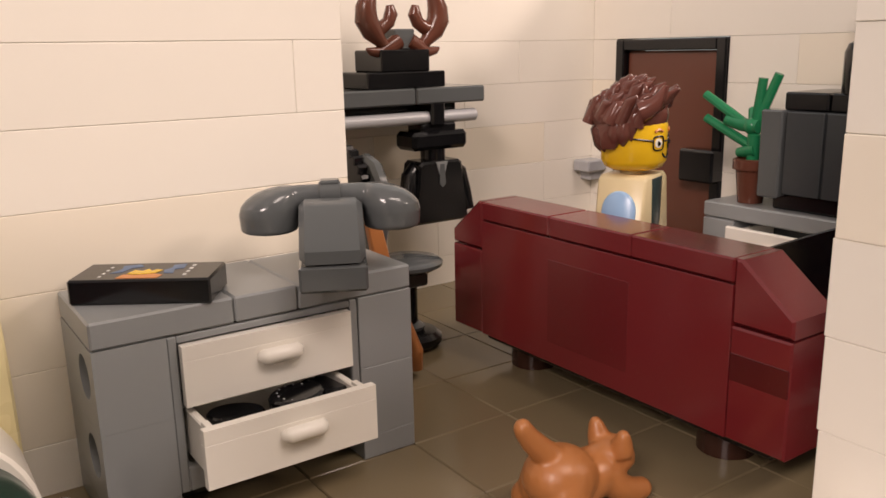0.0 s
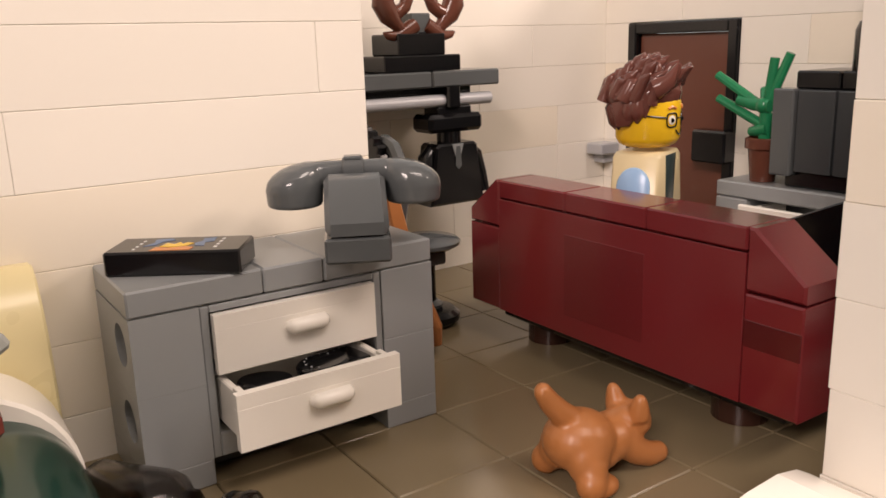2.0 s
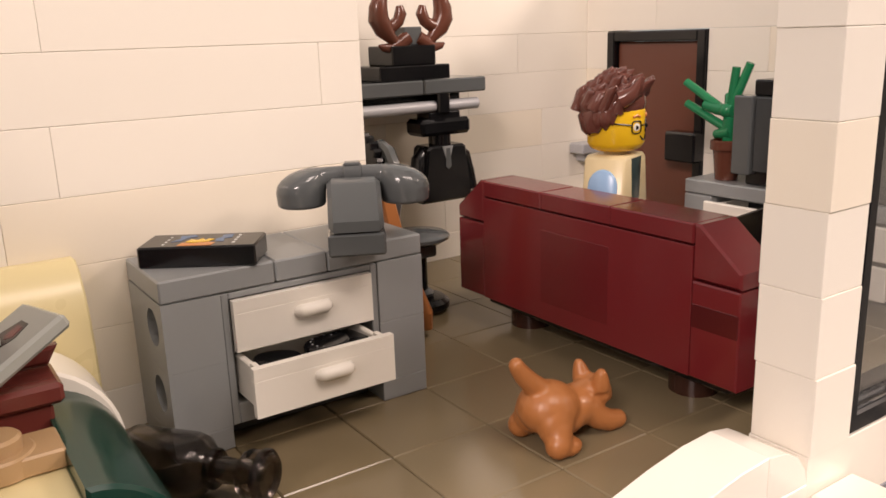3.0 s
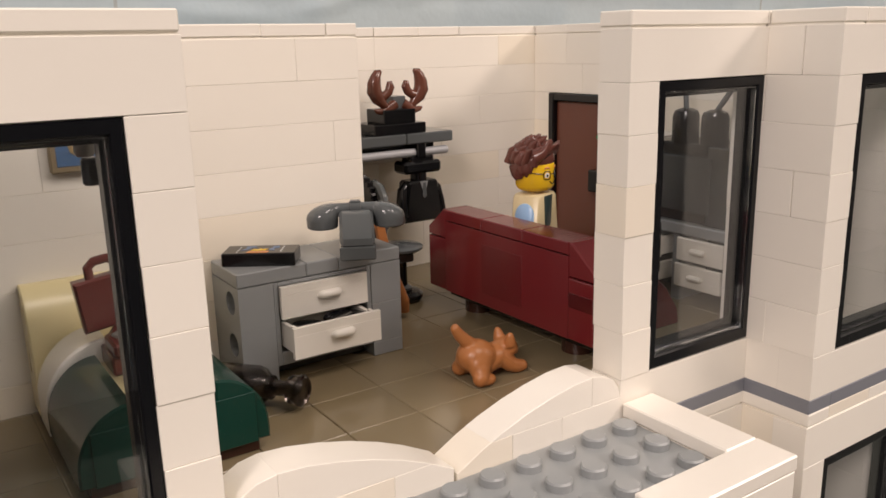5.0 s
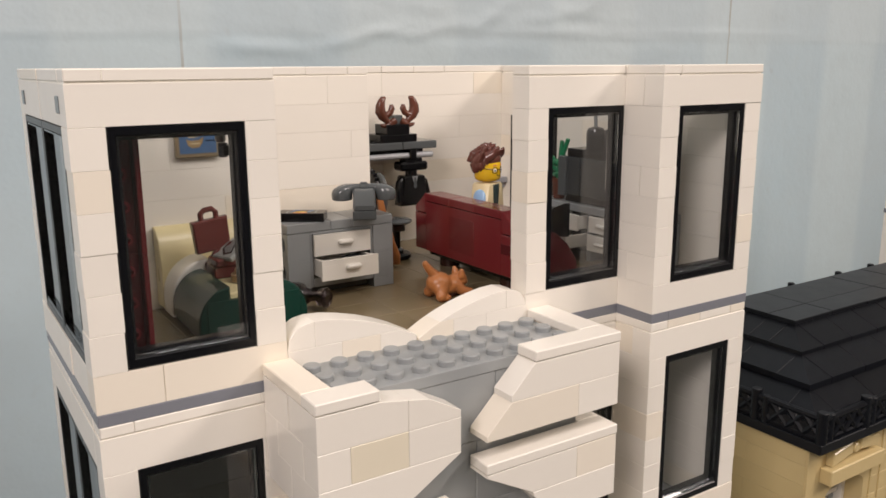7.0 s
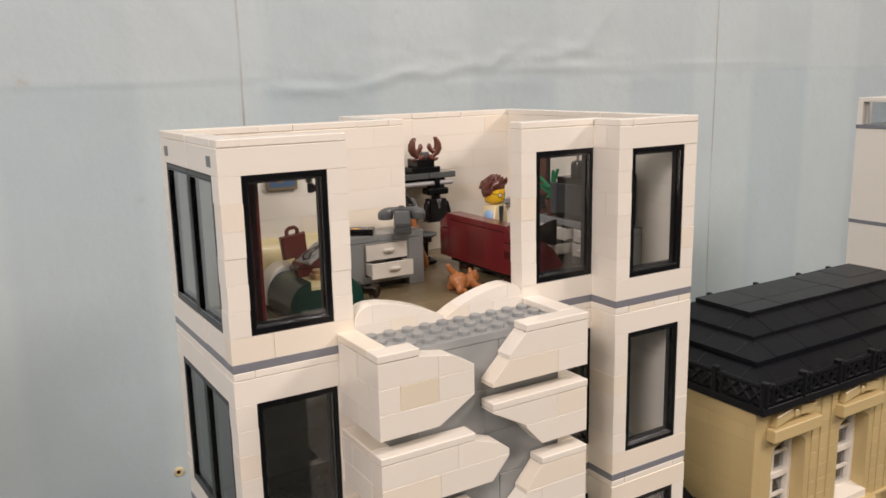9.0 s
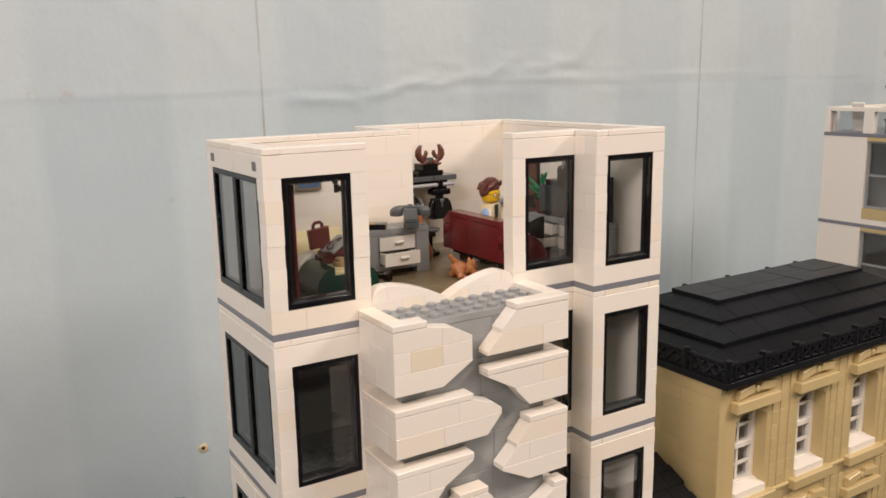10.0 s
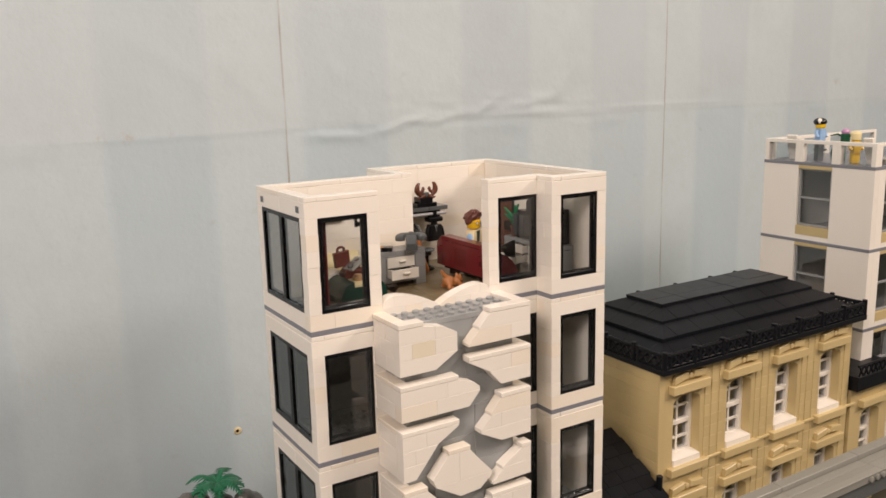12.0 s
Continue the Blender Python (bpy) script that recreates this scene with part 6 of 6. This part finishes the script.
def terrace_rail(axis, u0, u1, w):
    n = round((u1 - u0) / 5.4)
    for k in range(n):
        a, b = u0 + (u1 - u0) * k / n, u0 + (u1 - u0) * (k + 1) / n
        g = Geo()
        if axis == "y":
            g.box(w, w + 0.8, a, b, 7.70, 8.15, 0.03).box(w, w + 0.8, a, a + 0.6, 5.3, 7.75, 0.03).box(w, w + 0.8, b - 0.6, b, 5.3, 7.75, 0.03)
            p = Geo().box(w + 0.35, w + 0.42, a + 0.5, b - 0.5, 5.35, 7.75, 0.01)
        else:
            g.box(a, b, w, w + 0.8, 7.75, 8.15, 0.03).box(a, a + 0.55, w, w + 0.8, 5.3, 7.8, 0.03).box(b - 0.55, b, w, w + 0.8, 5.3, 7.8, 0.03)
            p = Geo().box(a + 0.5, b - 0.5, w + 0.35, w + 0.42, 5.35, 7.75, 0.01)
        rail = part("parapet", g, WHITE_CLEAN, terrace, "white railing panel", smooth=False)
        part("pane", p, GLASS, rail, smooth=False).visible_shadow = False


terrace_rail("y", TY0, TY1, TX)
terrace_rail("x", TX + 0.8, 99.2, TY0)
terrace_rail("x", TX + 0.8, 99.2, TY1 - 0.8)


def lounge(x, y, rot):
    t = thing("sun_lounger", (x, y, 5.34), "white toy lounger on the roof terrace", "lounger", "loungers on the terrace", rot=rot, local=True)
    part("seat", Geo().box(-1.4, 0.9, -0.7, 0.7, 0.5, 0.8, 0.05), WHITE_CLEAN, t, smooth=False)
    part("backrest", Geo().prism([(0.7, 0.7), (1.0, 0.6), (1.7, 3.2), (1.4, 3.3)], "y", -0.7, 0.7, 0.04), WHITE_CLEAN, t, smooth=False)
    for sx in (-1.2, 0.6):
        part("leg", Geo().box(sx, sx + 0.3, -0.6, 0.6, 0.0, 0.55, 0.04), WHITE_CLEAN, t, smooth=False)


lounge(77.9, 15.6, 186)
lounge(78.2, 4.6, 168)


def doll(x, y, z, mats, label, rot, hat=False, legs=1.2):
    g = Geo()
    g.use(0).prism([(-0.45, 1.0), (0.45, 1.0), (0.38, 2.6), (-0.38, 2.6)], "x", -0.5, 0.5, 0.05)
    g.use(4).box(-0.35, 0.35, -0.5, 0.5, 1.0 - legs, 1.02, 0.05)
    g.use(0).tube([(0.0, -0.6, 2.4), (0.1, -0.75, 1.9), (0.35, -0.7, 1.5)], 0.22, 8)
    g.tube([(0.0, 0.6, 2.4), (0.1, 0.75, 1.9), (0.35, 0.7, 1.5)], 0.22, 8)
    g.use(1).lathe([(0.45, 0.0), (0.62, 0.15), (0.62, 0.9), (0.42, 1.1)], (0, 0, 2.62), seg=20)
    g.use(2).ball((-0.1, 0, 3.45), (0.85, 0.85, 0.55) if hat else (0.68, 0.68, 0.42), 18, 10)
    if hat:
        g.use(3).ball((0.25, -0.45, 3.55), (0.32, 0.3, 0.42), 12, 8)
    g.v = [(p[0], p[1], p[2] + legs - 1.0) for p in g.v]
    solo("toy_figure", g, mats, (x, y, z), label, "toy figure", rot=rot, local=True)


doll(77.2, 11.9, 5.34, [BLUE, YELLOW, BLACK, WHITE_CLEAN, DARK_GREY], "standing toy figure in blue with a black and white hat", -100, True, 2.6)
doll(77.4, 7.0, 5.34, [YELLOW, STRAW, STRAW, STRAW, YELLOW], "toy figure in yellow with fair hair", -120)
SHRUB_GREEN = plastic("shrub_green_plastic", (0.006, 0.085, 0.035), 0.3, 0.06)
shrub = thing("potted_plant", (79.2, 9.6, 5.34), "dark green plant with a lilac flower on the terrace", "plant")
part("stem", Geo().cyl((79.2, 9.6, 5.35), (79.2, 9.6, 7.6), 0.14, 12), PALM, shrub)
part("bush", Geo().cyl((79.2, 9.6, 7.5), (79.2, 9.6, 8.85), 0.58, 18, 0.08), SHRUB_GREEN, shrub, "dark green bush")
part("loop", Geo().tube([(78.6, 10.9, 5.4), (78.6, 11.0, 6.6), (78.6, 10.6, 7.2), (78.7, 10.0, 7.3), (79.1, 9.7, 7.0)], 0.11, 8), SHRUB_GREEN, shrub)
part("flower", Geo().ball((79.2, 9.6, 9.1), (0.55, 0.55, 0.4), 14, 8), PINK, shrub, "lilac flower")
for s in (-1, 1):
    part("leaf", Geo().tube([(79.2, 9.6, 8.2), (79.1, 9.6 + 1.0 * s, 8.75), (79.0, 9.6 + 2.0 * s, 8.55)], [0.15, 0.13, 0.05], 8), SHRUB_GREEN, shrub)
tab = thing("side_table", (78.0, 12.3, 5.34), "small dark terrace table with white cups", "table")
part("top", Geo().lathe([(0.8, 0.0), (0.85, 0.1), (0.8, 0.2)], (78.0, 12.3, 6.6), seg=18), DARK_GREY, tab)
part("leg", Geo().cyl((78.0, 12.3, 5.35), (78.0, 12.3, 6.62), 0.2), DARK_GREY, tab)
for k in range(3):
    g = Geo().lathe([(0.2, 0), (0.26, 0.5), (0.2, 0.5)], (78.0 + 0.4 * math.cos(2.1 * k), 12.3 + 0.4 * math.sin(2.1 * k), 6.8), seg=12)
    solo("cup", g, WHITE_CLEAN, (78, 12.3, 6.8), "small white cup on the terrace table", "cup", "cups on the terrace")

# ---- elevated grey track in front of the town house ----
track = thing("elevated_track", (55, -10, -GZ), "grey elevated toy track with studs along its edge", "track")
for k in range(6):
    x = 30 + 12 * k
    deck = part("deck", Geo().box(x + 0.02, x + 11.98, -12.9, -9.3, -22.8, -22.05, 0.04), TRACK_GREY, track, smooth=False)
    for y0, y1, top in ((-13.0, -12.2, -21.9), (-12.17, -11.3, -21.98), (-11.27, -10.35, -21.98), (-10.3, -9.2, -21.45)):
        part("board", Geo().box(x + 0.02, x + 11.98, y0, y1, -22.04, top, 0.04), TRACK_GREY, deck, smooth=False)
part("beam", Geo().box(30, 102, -12.6, -9.6, -24.6, -22.8, 0.05), DARK_GREY, track, smooth=False)
for x in (34, 58, 82):
    part("pier", Geo().box(x, x + 4, -12.5, -9.7, -43.15, -24.6, 0.05), TRACK_GREY, track, smooth=False)
for k in range(8):
    part("stud", Geo().lathe([(0.3, 0), (0.3, 0.2), (0.26, 0.24)], (52.0 + k, -12.9, -22.42), (0, -1, 0), 16), TRACK_GREY, track)

# ---- palm on a rocky mound behind the tower ----
mound = Geo()
for k in range(9):
    a, q = 2.4 * k, 0.9 * math.sqrt(k)
    mound.ball((-1.0 + q * math.cos(a), 25 + q * math.sin(a), -33.0 + 0.4 * math.cos(k)), (2.9, 2.4, 8.0 - 0.25 * k), 12, 8, (9 * k, 7 * k, 0))
for x, z in ((-4.6, -25.0), (-3.0, -25.2), (1.6, -26.2), (2.6, -26.8)):
    mound.ball((x, 25.4, z), (1.5, 1.1, 1.0), 9, 6, (20 * x, 15, 30 * x))
rock = solo("rock", mound, ROCK, (-1, 25, -GZ), "grey rugged rock mound", "rock", smooth=False)
palm = thing("palm_tree", (-1.1, 25.5, -28.0), "green toy palm with broad fingered leaves", "palm tree")
part("trunk", Geo().tube([(-1.1, 25.5, -29.5), (-1.0, 25.4, -26.5), (-1.1, 25.5, -23.7)], [0.6, 0.5, 0.4], 12), BROWN, palm)


def frond(angle, reach, lift):
    """An arched rib with narrow leaflets along both sides."""
    g = Geo()
    c, s = math.cos(angle), math.sin(angle)

    def rib(t):
        return Vector((-1.1 + reach * t * c, 25.5 + reach * t * s, -23.75 + lift * math.sin(2.5 * t) - 1.1 * t * t))
    g.tube([rib(t) for t in (0, 0.2, 0.4, 0.6, 0.8, 1.0)], [0.2, 0.26, 0.28, 0.24, 0.18, 0.05], 8, 0.3)
    for k in range(9):
        t = 0.18 + 0.09 * k
        span = 0.95 * math.sin(math.pi * (0.18 + 0.75 * t)) + 0.1
        for w in (-1, 1):
            p = rib(t)
            tip = p + Vector((c * 0.55 - s * 0.85 * w, s * 0.55 + c * 0.85 * w, -0.32)) * span
            g.tube([p, (p + tip) / 2 + Vector((0, 0, 0.06)), tip], [0.17, 0.15, 0.03], 6, 0.35)
    return g


for k in range(9):
    part("frond", frond(0.3 + 0.7 * k, 3.5 if k % 2 else 2.7, 0.75 + 0.35 * (k % 2)), PALM, palm)
